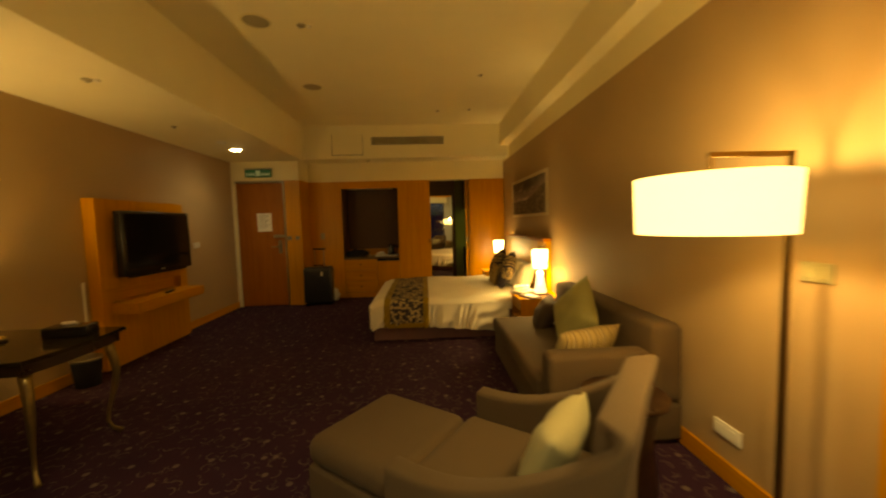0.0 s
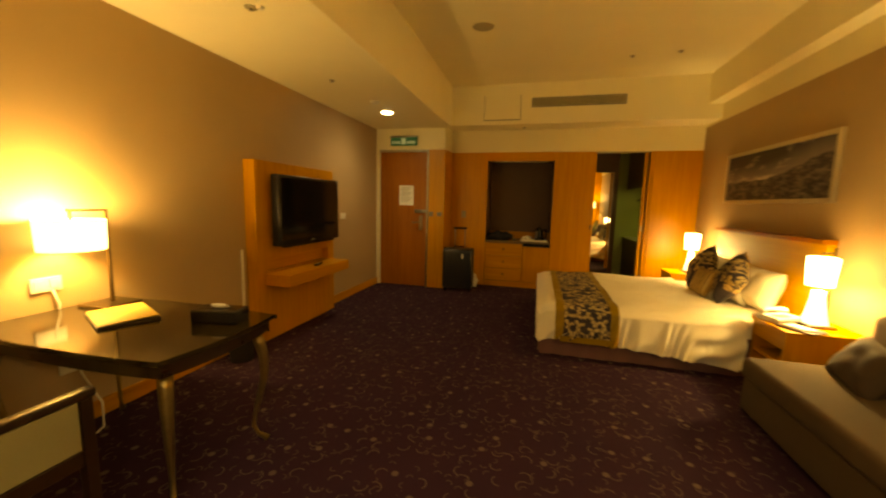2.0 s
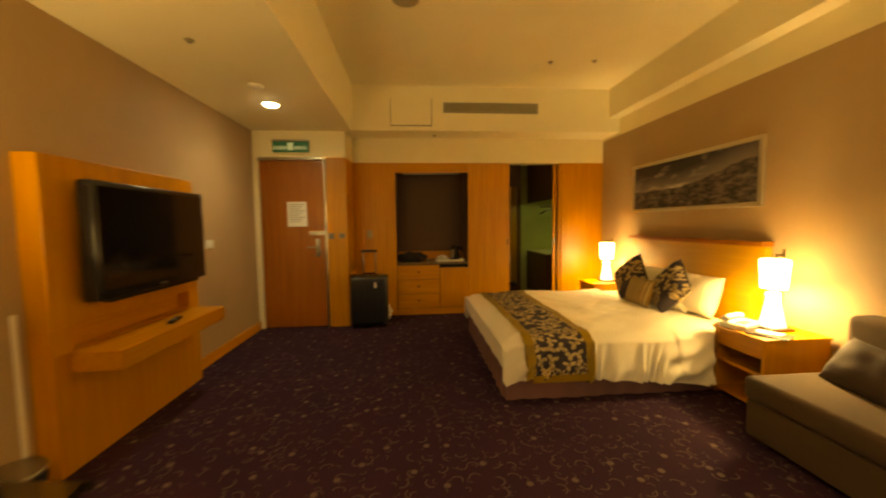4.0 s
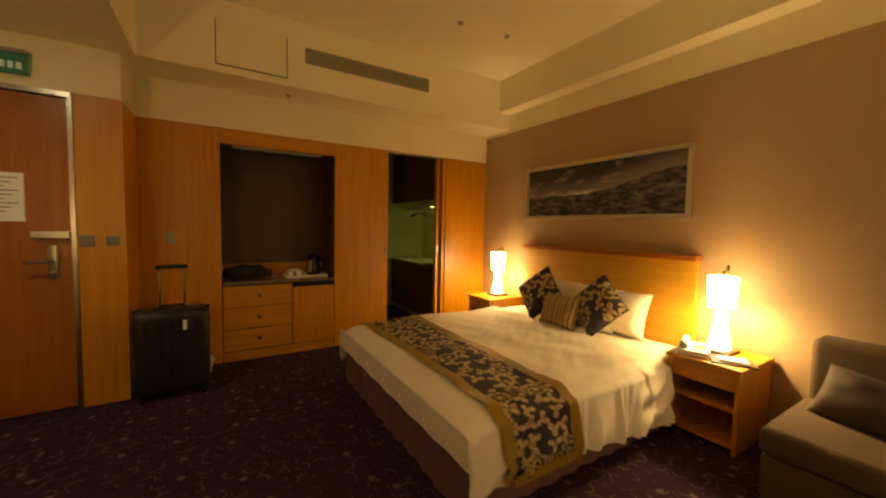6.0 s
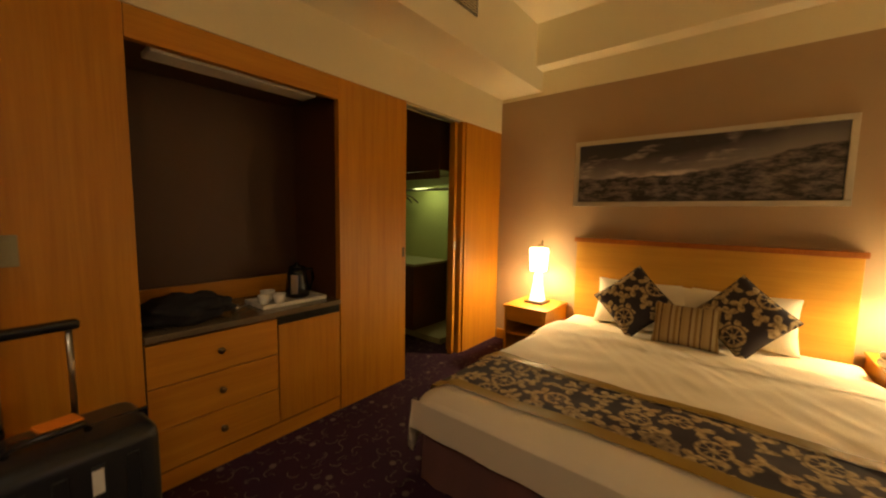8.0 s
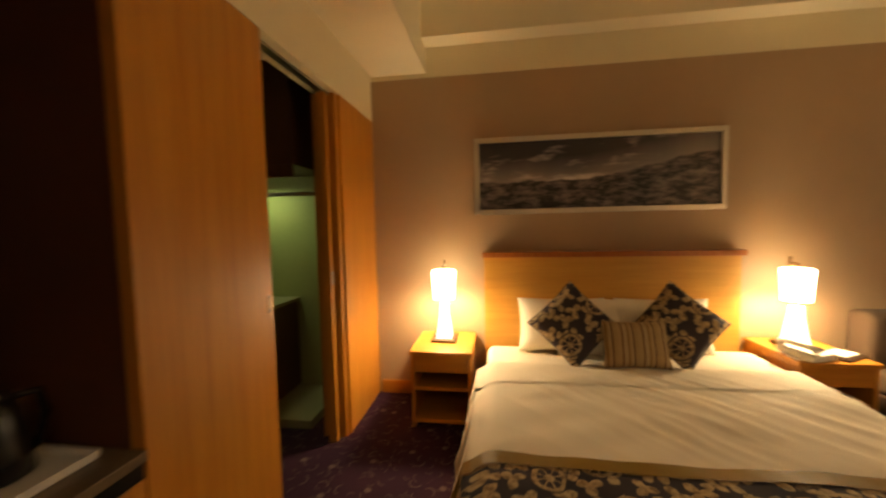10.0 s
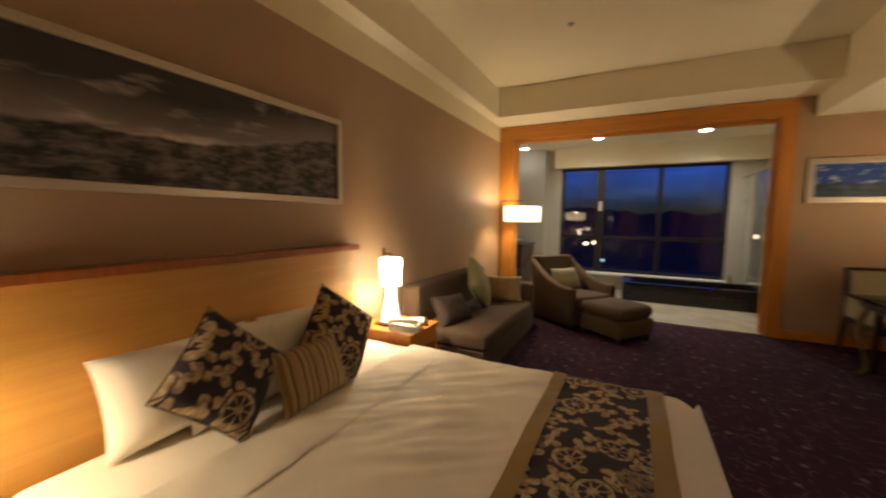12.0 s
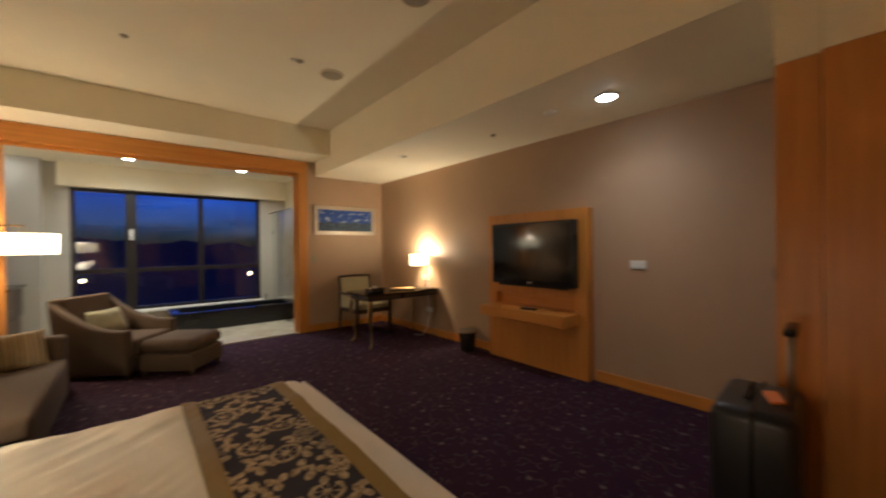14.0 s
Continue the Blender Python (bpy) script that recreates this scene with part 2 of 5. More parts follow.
def landscape_material(blue=False):
    """A printed landscape: cloud bands over a broken ground, in the picture's own x and z."""
    m, nt, b = nodes_of("print_blue" if blue else "print_grey")
    v = space(nt)
    xyz = nt.nodes.new("ShaderNodeSeparateXYZ")
    nt.links.new(v, xyz.inputs[0])
    x, z = xyz.outputs[0], xyz.outputs[2]
    sx = space(nt, (1.5, 1, 6.5)) if not blue else space(nt, (5, 1, 13.0))
    cloud = stretch(nt, calc(nt, "SUBTRACT", noise_of(nt, sx, 1.7, 7, 0.55), calc(nt, "MULTIPLY", z, 0.75 if not blue else 0.1)), 0.43 if not blue else 0.53, 0.66 if not blue else 0.72)
    ground = stretch(nt, noise_of(nt, space(nt, (4, 1, 11.0)), 2.0, 6, 0.7), 0.42, 0.78)
    ridge = calc(nt, "MULTIPLY", calc(nt, "SUBTRACT", noise_of(nt, space(nt, (2.6 if not blue else 9, 1, 0.01)), 1.0, 4), 0.5), 0.13 if not blue else 0.14)
    line = calc(nt, "SUBTRACT", z, calc(nt, "ADD", ridge, calc(nt, "SUBTRACT", calc(nt, "MULTIPLY", calc(nt, "MAXIMUM", x, -0.05), 0.19), 0.03) if not blue else -0.03))
    low = below(nt, line, 0.0, 0.006)
    if not blue:
        cloud = calc(nt, "MAXIMUM", cloud, calc(nt, "MULTIPLY", below(nt, line, 0.07, 0.10), calc(nt, "ADD", calc(nt, "MULTIPLY", cloud, 0.35), 0.38)))
    if blue:
        skyc = blend(nt, cloud, (0.006, 0.055, 0.30), (0.60, 0.66, 0.72))
        landc = blend(nt, ground, (0.008, 0.02, 0.05), (0.06, 0.14, 0.20))
    else:
        skyc = blend(nt, cloud, (0.030, 0.024, 0.027), (0.62, 0.54, 0.52))
        landc = blend(nt, ground, (0.010, 0.008, 0.009), (0.30, 0.25, 0.24))
    nt.links.new(blend(nt, low, skyc, landc), b.inputs["Base Color"])
    b.inputs["Roughness"].default_value = 0.45
    return m


def marble_material():
    m, nt, b = nodes_of("cream_marble")
    v = space(nt)
    vein = noise_of(nt, v, 2.5, 8, 0.7)
    nt.links.new(blend(nt, stretch(nt, vein, 0.35, 0.65), (0.48, 0.42, 0.30), (0.66, 0.60, 0.46)), b.inputs["Base Color"])
    b.inputs["Roughness"].default_value = 0.22
    return m


def glass_material(name="glass", colour=(1, 1, 1)):
    m, nt, b = nodes_of(name)
    b.inputs["Base Color"].default_value = (*colour, 1)
    b.inputs["Transmission Weight"].default_value = 1.0
    b.inputs["Roughness"].default_value = 0.0
    b.inputs["IOR"].default_value = 1.45
    return m


WALLPAPER = plain("wallpaper", (0.41, 0.28, 0.17), 0.62, 0, 0.06, 180, 0.25, 0.001)
CREAM = plain("cream_paint", (0.80, 0.72, 0.51), 0.7, 0, 0.04, 90, 0.08, 0.0008)
CEILING = plain("ceiling_paint", (0.86, 0.79, 0.60), 0.75, 0, 0.03, 90, 0.06, 0.0008)
OAK = wood("oak_veneer", (0.44, 0.165, 0.020), (0.60, 0.265, 0.038))
OAK_H = wood("oak_veneer_across", (0.44, 0.165, 0.020), (0.60, 0.265, 0.038), axis=1)
OAK_X = wood("oak_veneer_along", (0.44, 0.165, 0.020), (0.60, 0.265, 0.038), axis=0)
DOOR_WOOD = wood("door_veneer", (0.27, 0.075, 0.016), (0.40, 0.135, 0.032), 0.32)
HEAD_WOOD = wood("headboard_veneer", (0.50, 0.245, 0.042), (0.62, 0.335, 0.065), 0.4, 1)
DARK_WOOD = plain("espresso_wood", (0.032, 0.014, 0.008), 0.3, 0, 0.35, 40, 0.02)
BROWN_BACK = plain("brown_niche_back", (0.085, 0.038, 0.018), 0.5, 0, 0.1, 60)
LACQUER = plain("dark_lacquer", (0.030, 0.020, 0.010), 0.10, 0, 0.15, 40, 0.02)
CARPET = carpet_material()
FLORAL = floral_material("xy", 7.0)
FLORAL_CUSHION = floral_material("xz", 6.6)
STRIPES = stripe_material()
GOLD_TRIM = plain("ochre_satin", (0.25, 0.152, 0.012), 0.55, 0, 0.15, 200, 0.3, 0.001, 0.02)
SHEET = plain("white_linen", (0.82, 0.75, 0.62), 0.8, 0, 0.05, 220, 0.2, 0.001, 0.03)
VALANCE = plain("mauve_valance", (0.165, 0.078, 0.078), 0.85, 0, 0.15, 160, 0.3, 0.001)
SOFA_CLOTH = plain("taupe_weave", (0.092, 0.058, 0.033), 0.92, 0, 0.16, 320, 0.5, 0.0015, 0.02)
CUSHION_DARK = plain("brown_cushion", (0.050, 0.030, 0.021), 0.8, 0, 0.15, 240, 0.4, 0.001, 0.03)
CUSHION_GREEN = plain("sage_cushion", (0.30, 0.285, 0.135), 0.75, 0, 0.1, 240, 0.4, 0.001, 0.03)
CUSHION_CREAM = plain("cream_cushion", (0.34, 0.31, 0.19), 0.75, 0, 0.1, 240, 0.4, 0.001, 0.03)
BLACK = plain("black_plastic", (0.012, 0.011, 0.011), 0.25, 0, 0.2, 80, 0.03)
SCREEN = plain("screen_glass", (0.006, 0.006, 0.007), 0.10, 0, 0.1, 30, 0)
METAL = plain("bronze_metal", (0.17, 0.12, 0.07), 0.35, 1.0, 0.15, 60, 0.05)
GOLD = plain("antique_gold", (0.34, 0.24, 0.11), 0.38, 0.85, 0.25, 40, 0.1)
STEEL = plain("brushed_steel", (0.40, 0.37, 0.32), 0.3, 1.0, 0.08, 120, 0.05)
SILVER_FRAME = plain("silver_frame", (0.62, 0.56, 0.46), 0.35, 0.75, 0.12, 100, 0.1)
WHITE = plain("white_plastic", (0.78, 0.75, 0.68), 0.4, 0, 0.03, 60, 0.03)
PORCELAIN = plain("white_porcelain", (0.82, 0.80, 0.75), 0.15, 0, 0.02, 20, 0)
PAPER = plain("paper", (0.80, 0.78, 0.72), 0.8, 0, 0.04, 80, 0.05)
FOLDER = plain("tan_leather", (0.55, 0.36, 0.13), 0.45, 0, 0.1, 150, 0.2)
GREY_VENT = plain("grey_vent", (0.20, 0.19, 0.16), 0.5, 0.2, 0.1, 60)
SUITCASE = plain("charcoal_shell", (0.014, 0.015, 0.017), 0.32, 0, 0.2, 160, 0.25, 0.001)
ORANGE = plain("orange_tag", (0.80, 0.22, 0.03), 0.5)
SPEAKER = plain("speaker_mesh", (0.36, 0.31, 0.22), 0.7, 0, 0.1, 300, 0.4)
GREEN_SIGN = glow("green_sign", (0.01, 0.10, 0.045), 0.10)
SIGN_WHITE = glow("sign_white", (0.45, 0.55, 0.42), 0.1)
SHADE = glow("lit_shade", (1.0, 0.78, 0.44), 2.8)
SHADE_SMALL = glow("lit_small_shade", (1.0, 0.80, 0.50), 10.0)
LENS = glow("lit_downlight", (1.0, 0.92, 0.80), 40.0)
# lamp column: mild emission added so that it reads white under the bulb
COLUMN = glow("emissive_white_column", (0.95, 0.88, 0.78), 1.6)
MARBLE = marble_material()
TUB = plain("black_stone", (0.014, 0.014, 0.016), 0.18, 0, 0.2, 30, 0.05)
TILE = plain("pale_tile", (0.66, 0.58, 0.37), 0.3, 0, 0.06, 30, 0.04)
GREY_WALL = plain("grey_plaster", (0.46, 0.43, 0.36), 0.7, 0, 0.05, 70, 0.08)
WINDOW_BLACK = plain("dark_window_frame", (0.018, 0.015, 0.014), 0.4, 0.2, 0.1, 60)
CLOSET = plain("closet_liner", (0.42, 0.44, 0.20), 0.6, 0, 0.08, 50)
CLOSET_DARK = plain("closet_dark_wood", (0.10, 0.038, 0.018), 0.4, 0, 0.15, 40)
STONE = plain("counter_stone", (0.17, 0.125, 0.08), 0.2, 0, 0.3, 130, 0.02)
CLOTHES = plain("black_cloth", (0.012, 0.011, 0.014), 0.9, 0, 0.3, 200, 0.4)
HILL = plain("dark_hills", (0.035, 0.045, 0.075), 1.0, 0, 0.3, 0.2, 0)
GROUND = plain("night_ground", (0.055, 0.058, 0.065), 0.9, 0, 0.3, 0.5, 0)
LIGHT_DOT = glow("far_lights", (1.0, 0.72, 0.35), 6.0)
LIGHT_DOT_BLUE = glow("far_cool_lights", (0.6, 0.85, 1.0), 2.0)
GLASS = glass_material()
m_, nt_, b_ = nodes_of("mirror")
b_.inputs["Base Color"].default_value = (0.85, 0.85, 0.83, 1)
b_.inputs["Metallic"].default_value, b_.inputs["Roughness"].default_value = 1.0, 0.02
MIRROR = m_


# ---- mesh builders ----
def box(x0, x1, y0, y1, z0, z1, bev=0.0, seg=2):
    bm = bmesh.new()
    bmesh.ops.create_cube(bm, size=1, matrix=Matrix.Translation(((x0 + x1) / 2, (y0 + y1) / 2, (z0 + z1) / 2)) @ Matrix.Diagonal((abs(x1 - x0), abs(y1 - y0), abs(z1 - z0), 1)))
    if bev:
        bmesh.ops.bevel(bm, geom=bm.edges[:], offset=bev, segments=seg, affect="EDGES", profile=0.5)
        for f in bm.faces:
            f.smooth = seg > 2
    return bm


def lathe(profile, n=32, at=(0, 0, 0)):
    """Turns (radius, height) pairs about z."""
    bm = bmesh.new()
    rings = [[bm.verts.new((at[0] + r * math.cos(2 * math.pi * i / n), at[1] + r * math.sin(2 * math.pi * i / n), at[2] + z)) for i in range(n)] for r, z in profile]
    for a, b in zip(rings, rings[1:]):
        for i in range(n):
            bm.faces.new((a[i], a[(i + 1) % n], b[(i + 1) % n], b[i])).smooth = True
    if profile[0][0] > 1e-4 and profile[0] != profile[-1]:
        bm.faces.new(rings[0][::-1])
        bm.faces.new(rings[-1])
    return bm


def tube(points, radius, n=10):
    """A round bar along points; radius a number or one for each point."""
    bm = bmesh.new()
    pts = [Vector(p) for p in points]
    radii = radius if isinstance(radius, (list, tuple)) else [radius] * len(pts)
    rings = []
    for i, p in enumerate(pts):
        d = (pts[min(i + 1, len(pts) - 1)] - pts[max(i - 1, 0)]).normalized()
        side = d.cross(Vector((0.13, 0.29, 0.95)) if abs(d.z) < 0.9 else Vector((1, 0.1, 0))).normalized()
        up = side.cross(d)
        rings.append([bm.verts.new(p + radii[i] * (side * math.cos(2 * math.pi * k / n) + up * math.sin(2 * math.pi * k / n))) for k in range(n)])
    for a, b in zip(rings, rings[1:]):
        for k in range(n):
            bm.faces.new((a[k], a[(k + 1) % n], b[(k + 1) % n], b[k])).smooth = True
    bm.faces.new(rings[0][::-1])
    bm.faces.new(rings[-1])
    bmesh.ops.recalc_face_normals(bm, faces=bm.faces[:])
    return bm


def pad(w, h, d, power=3.0, n=14, pinch=0.06):
    """A stuffed cushion standing in x and z, centred, d thick in the middle."""
    bm = bmesh.new()
    grids = []
    for side in (1, -1):
        g = []
        for i in range(n + 1):
            row = []
            for j in range(n + 1):
                u, v = 2 * i / n - 1, 2 * j / n - 1
                full = (1 - abs(u) ** power) * (1 - abs(v) ** power)
                edge_in = 1 - pinch * (1 - abs(v) ** 2) * abs(u) ** 3, 1 - pinch * (1 - abs(u) ** 2) * abs(v) ** 3
                y = side * d / 2 * full ** 0.5 + 0.004 * side
                wob = 0.012 * d * 8 * noise.noise(Vector((u * 2.1, v * 2.1, w * 9 + side)))
                row.append(bm.verts.new((u * w / 2 * edge_in[0], y + wob * full, v * h / 2 * edge_in[1])))
            g.append(row)
        grids.append(g)
    for s, g in enumerate(grids):
        for i in range(n):
            for j in range(n):
                q = (g[i][j], g[i + 1][j], g[i + 1][j + 1], g[i][j + 1])
                bm.faces.new(q if s == 1 else q[::-1]).smooth = True
    a, b = grids
    ring = [(i, 0) for i in range(n)] + [(n, j) for j in range(n)] + [(i, n) for i in range(n, 0, -1)] + [(0, j) for j in range(n, 0, -1)]
    for k, (i, j) in enumerate(ring):
        i2, j2 = ring[(k + 1) % len(ring)]
        bm.faces.new((a[i][j], a[i2][j2], b[i2][j2], b[i][j])).smooth = True
    bmesh.ops.recalc_face_normals(bm, faces=bm.faces[:])
    return bm


def sheet_mesh(fn, nu, nv, thick=0.0):
    """A cloth from fn(u, v) with u, v in 0..1."""
    bm = bmesh.new()
    g = [[bm.verts.new(fn(i / nu, j / nv)) for j in range(nv + 1)] for i in range(nu + 1)]
    for i in range(nu):
        for j in range(nv):
            bm.faces.new((g[i][j], g[i + 1][j], g[i + 1][j + 1], g[i][j + 1])).smooth = True
    return bm


def join(*bms):
    out = bmesh.new()
    for b in bms:
        me = bpy.data.meshes.new("tmp")
        b.to_mesh(me)
        b.free()
        out.from_mesh(me)
        bpy.data.meshes.remove(me)
    return out


def moved(bm, m):
    bm.transform(m)
    return bm


def mesh_of(name, bm, material):
    me = bpy.data.meshes.new(name)
    bm.to_mesh(me)
    bm.free()
    me.materials.append(material)
    return me


def part(name, bm, material, parent, label=""):
    o = new(name, mesh_of(name, bm, material))
    o.parent = parent
    return tagged(o, label)


def thing(name, label, category, at=(0, 0, 0), turn=0, group=""):
    o = new(name)
    o.empty_display_size = 0.1
    o.matrix_basis = pose(*at, 0, 0, turn)
    return tagged(o, label, category, group)


def solo(name, bm, material, label, category, at=(0, 0, 0), turn=(0, 0, 0), group=""):
    o = new(name, mesh_of(name, bm, material))
    o.matrix_basis = pose(*at, *turn)
    return tagged(o, label, category, group)


def structure(name, bm, material, label=""):
    return tagged(new(name, mesh_of(name, bm, material)), label, "", "", "structure")


# ---- the room: x across (bed wall at 1.2), y along, z up ----
XB, XL = 1.20, -3.39
YO, YE, YW = 1.11, 6.44, 6.92
ZS, ZB, ZF, ZT = 2.39, 2.60, 2.42, 2.96
XS, XR = -2.22, 1.045

structure("floor", box(XL - 0.2, XB + 0.2, YO - 0.02, 9.0, -0.1, 0), CARPET, "dark purple carpet with pale swirls and dots")
structure("floor_bath", box(-3.2, 2.2, -1.3, YO - 0.022, -0.1, 0.004), MARBLE, "cream marble bathroom floor")
structure("threshold", box(-1.95, 0.99, YO - 0.19, YO - 0.01, 0, 0.018, 0.004), MARBLE, "cream marble door threshold")
structure("wall_bed", join(box(XB, XB + 0.2, YO - 0.2, 9.0, 0, 2.385)), WALLPAPER, "taupe wallpapered wall behind the bed")
structure("wall_bed_upper", box(XB + 0.002, XB + 0.2, YO - 0.2, 9.0, 2.385, 3.1), CREAM, "cream painted band above the wallpaper")
structure("wall_left", box(XL - 0.2, XL, YO - 0.2, YE + 0.2, 0, 3.1), WALLPAPER, "taupe wallpapered wall behind the television")
structure("wall_desk", box(XL, -2.087, YO - 0.2, YO, 0, 3.1), WALLPAPER, "taupe wallpapered wall behind the desk chair")
structure("wall_lintel", box(-2.087, XB, YO - 0.2, YO - 0.001, 2.59, 3.1), CREAM, "cream wall above the wide opening")
structure("wall_entry", join(box(XL, -2.303, YE, YE + 0.15, 2.08, ZS + 0.03), box(XL, -3.33, YE, YE + 0.15, 0, 2.08)), CREAM, "cream wall above the entrance door")
structure("wall_entry_return", box(-2.40, -2.305, YE + 0.152, YW + 0.15, 2.093, ZF - 0.002), CREAM, "cream return above the oak panel")
structure("wall_wardrobe_upper", box(-2.30, XB, YW, YW + 0.15, 2.093, 3.1), CREAM, "cream wall above the wardrobe panels")
structure("wall_outer", join(box(XL - 0.3, -2.36, YE + 0.16, YE + 0.3, 0, 3.1), box(-2.5, -2.4, YE + 0.31, 9.1, 0, 3.1), box(-2.4, -1.9, YW + 0.6, YW + 0.7, 0, 3.1), box(-2.3, XB + 0.2, 9.0, 9.15, 0, 3.1)), GREY_WALL)

structure("ceiling", join(
    box(XL - 0.2, XB + 0.2, YO - 0.2, 9.1, ZT, ZT + 0.15),
    box(XL, XS, YO, YE, ZS, ZT + 0.01),
    box(XR, XB, 1.66, 6.5, ZB, ZT + 0.01),
    box(XS, XB, YO, 1.66, ZB, ZT + 0.01),
    box(XS - 0.002, XB, 6.5, YW, ZF, ZT + 0.01), box(-2.42, XS - 0.002, YE + 0.002, YW + 0.14, ZF, ZT + 0.01)), CEILING, "cream ceiling with a raised tray and soffits")


def baseboards():
    for n, b in (("left", box(XL, XL + 0.018, YO, 3.70, 0, 0.10, 0.004)), ("left_far", box(XL, XL + 0.018, 5.02, YE, 0, 0.10, 0.004)),
                 ("desk", box(XL + 0.02, -2.09, YO, YO + 0.018, 0, 0.10, 0.004)), ("bed", box(XB - 0.018, XB, YO + 0.02, YW - 0.02, 0, 0.10, 0.004))):
        structure("baseboard_" + n, b, OAK_H, "oak baseboard")


baseboards()


def wide_opening():
    f = structure("door_frame_wide", box(0.985, XB - 0.002, YO - 0.21, YO + 0.02, 0, 2.41, 0.004), OAK, "wide oak frame round the bathroom opening")
    part("jamb", box(-2.087, -1.945, YO - 0.21, YO + 0.02, 0, 2.41, 0.004), OAK, f)
    part("head", box(-2.087, XB - 0.002, YO - 0.21, YO + 0.022, 2.412, 2.59, 0.004), OAK_X, f)
    part("inner_bead", box(0.955, 0.983, YO - 0.12, YO - 0.06, 0.02, 2.405), OAK, f)
    part("inner_bead", box(-1.943, -1.915, YO - 0.12, YO - 0.06, 0.02, 2.405), OAK, f)
    part("inner_bead", box(-1.91, 0.95, YO - 0.12, YO - 0.06, 2.37, 2.408), OAK_X, f)


wide_opening()


# ---- bathroom beyond the opening, window and dusk ----
def bathroom():
    wx0, wx1, wz0, wz1, wy = -1.94, 0.68, 0.316, 2.245, -1.05
    structure("wall_bath_window", join(box(wx1, 2.2, wy - 0.15, wy, 0, 3.0), box(-3.2, wx0, wy - 0.15, wy, 0, 3.0), box(wx0, wx1, wy - 0.15, wy, wz1, 3.0), box(wx0, wx1, wy - 0.15, wy, 0, wz0)), GREY_WALL, "grey plaster wall round the window")
    structure("bulkhead", box(-2.4, 0.80, wy, wy + 0.14, wz1, 2.6), CREAM, "cream curtain box above the window")
    structure("wall_bath_left", join(box(1.75, 1.9, wy, 0.9, 0, 3.0), box(0.95, 1.75, wy, wy + 0.18, 0, 2.6)), GREY_WALL, "grey bathroom wall beside the vanity")
    structure("wall_bath_right", join(box(-2.55, -2.40, wy, 0.9, 0, 3.0)), TILE, "pale tiled bathroom wall")
    structure("ceiling_bath", box(-3.2, 2.2, -1.2, 0.9, 2.6, 2.75), CEILING, "white bathroom ceiling")
    w = structure("window_1", join(box(wx0, wx0 + 0.05, wy - 0.1, wy - 0.02, wz0, wz1), box(wx1 - 0.05, wx1, wy - 0.1, wy - 0.02, wz0, wz1)), WINDOW_BLACK, "dark framed window looking out at dusk")
    part("window_frame", join(box(wx0, wx1, wy - 0.1, wy - 0.021, wz1 - 0.05, wz1 - 0.001), box(wx0, wx1, wy - 0.1, wy - 0.021, wz0 + 0.001, wz0 + 0.05)), WINDOW_BLACK, w)
    part("mullion", box(-0.09, 0.05, wy - 0.1, wy - 0.012, wz0, wz1), WINDOW_BLACK, w)
    part("mullion", box(-1.01, -0.94, wy - 0.1, wy - 0.012, wz0, wz1), WINDOW_BLACK, w)
    part("transom", box(wx0, wx1, wy - 0.1, wy - 0.015, 0.93, 1.0), WINDOW_BLACK, w)
    part("window_handle", box(-0.045, -0.005, wy - 0.012, wy + 0.02, 1.45, 1.62, 0.006), WHITE, w, "white window handle")
    part("window_sill", box(wx0 - 0.03, wx1 + 0.03, wy, wy + 0.12, wz0 - 0.04, wz0, 0.004), WHITE, w, "white window sill")
    for x0, x1 in ((wx0 + 0.05, -1.01), (-0.94, -0.09), (0.05, wx1 - 0.05)):
        for z0, z1 in ((wz0 + 0.05, 0.93), (1.0, wz1 - 0.05)):
            p = part("pane", box(x0, x1, wy - 0.066, wy - 0.06, z0, z1), GLASS, w)
            p.visible_shadow = False
    # sunken dark tub with a wide rim
    t = thing("bathtub", "black stone bathtub set under the window", "bathtub", (-1.39, -0.50, 0))
    part("tub_rim", join(box(-0.98, 0.92, -0.41, -0.33, 0.16, 0.30, 0.01), box(-0.98, 0.92, 0.27, 0.36, 0.16, 0.30, 0.01), box(-0.98, -0.86, -0.33, 0.27, 0.16, 0.30, 0.01), box(0.80, 0.92, -0.33, 0.27, 0.16, 0.30, 0.01)), TUB, t)
    part("tub_basin", join(box(-0.86, 0.80, -0.33, 0.27, 0.02, 0.06), box(-0.98, 0.92, 0.28, 0.355, 0.0, 0.16), box(-0.98, 0.92, -0.405, -0.34, 0.0, 0.16), box(0.81, 0.915, -0.33, 0.27, 0.0, 0.16), box(-0.975, -0.87, -0.33, 0.27, 0.0, 0.16)), TUB, t)
    part("tap", tube([(-0.6, -0.36, 0.30), (-0.6, -0.36, 0.40), (-0.58, -0.32, 0.43), (-0.55, -0.24, 0.42)], 0.013), STEEL, t, "chrome bath tap")
    # shower screen, rail and fittings
    s = thing("shower_screen", "clear glass shower screen with steel fittings", "shower screen", (-2.10, -0.2, 0))
    part("screen", box(-0.005, 0.005, -0.55, 0.95, 0.03, 1.95), GLASS, s)
    part("rail", tube([(0, -0.8, 1.97), (0, 0.98, 1.97)], 0.012), STEEL, s)
    part("hinge", box(-0.015, 0.015, -0.55, -0.49, 1.55, 1.63, 0.004), STEEL, s)
    part("pull", tube([(0.03, 0.5, 0.85), (0.03, 0.5, 1.15)], 0.012), STEEL, s)
    sh = thing("shower_set", "chrome shower column on the tiled wall", "shower", (-2.38, 0.1, 0))
    part("column", tube([(0.04, 0, 0.8), (0.04, 0, 2.0)], 0.011), STEEL, sh)
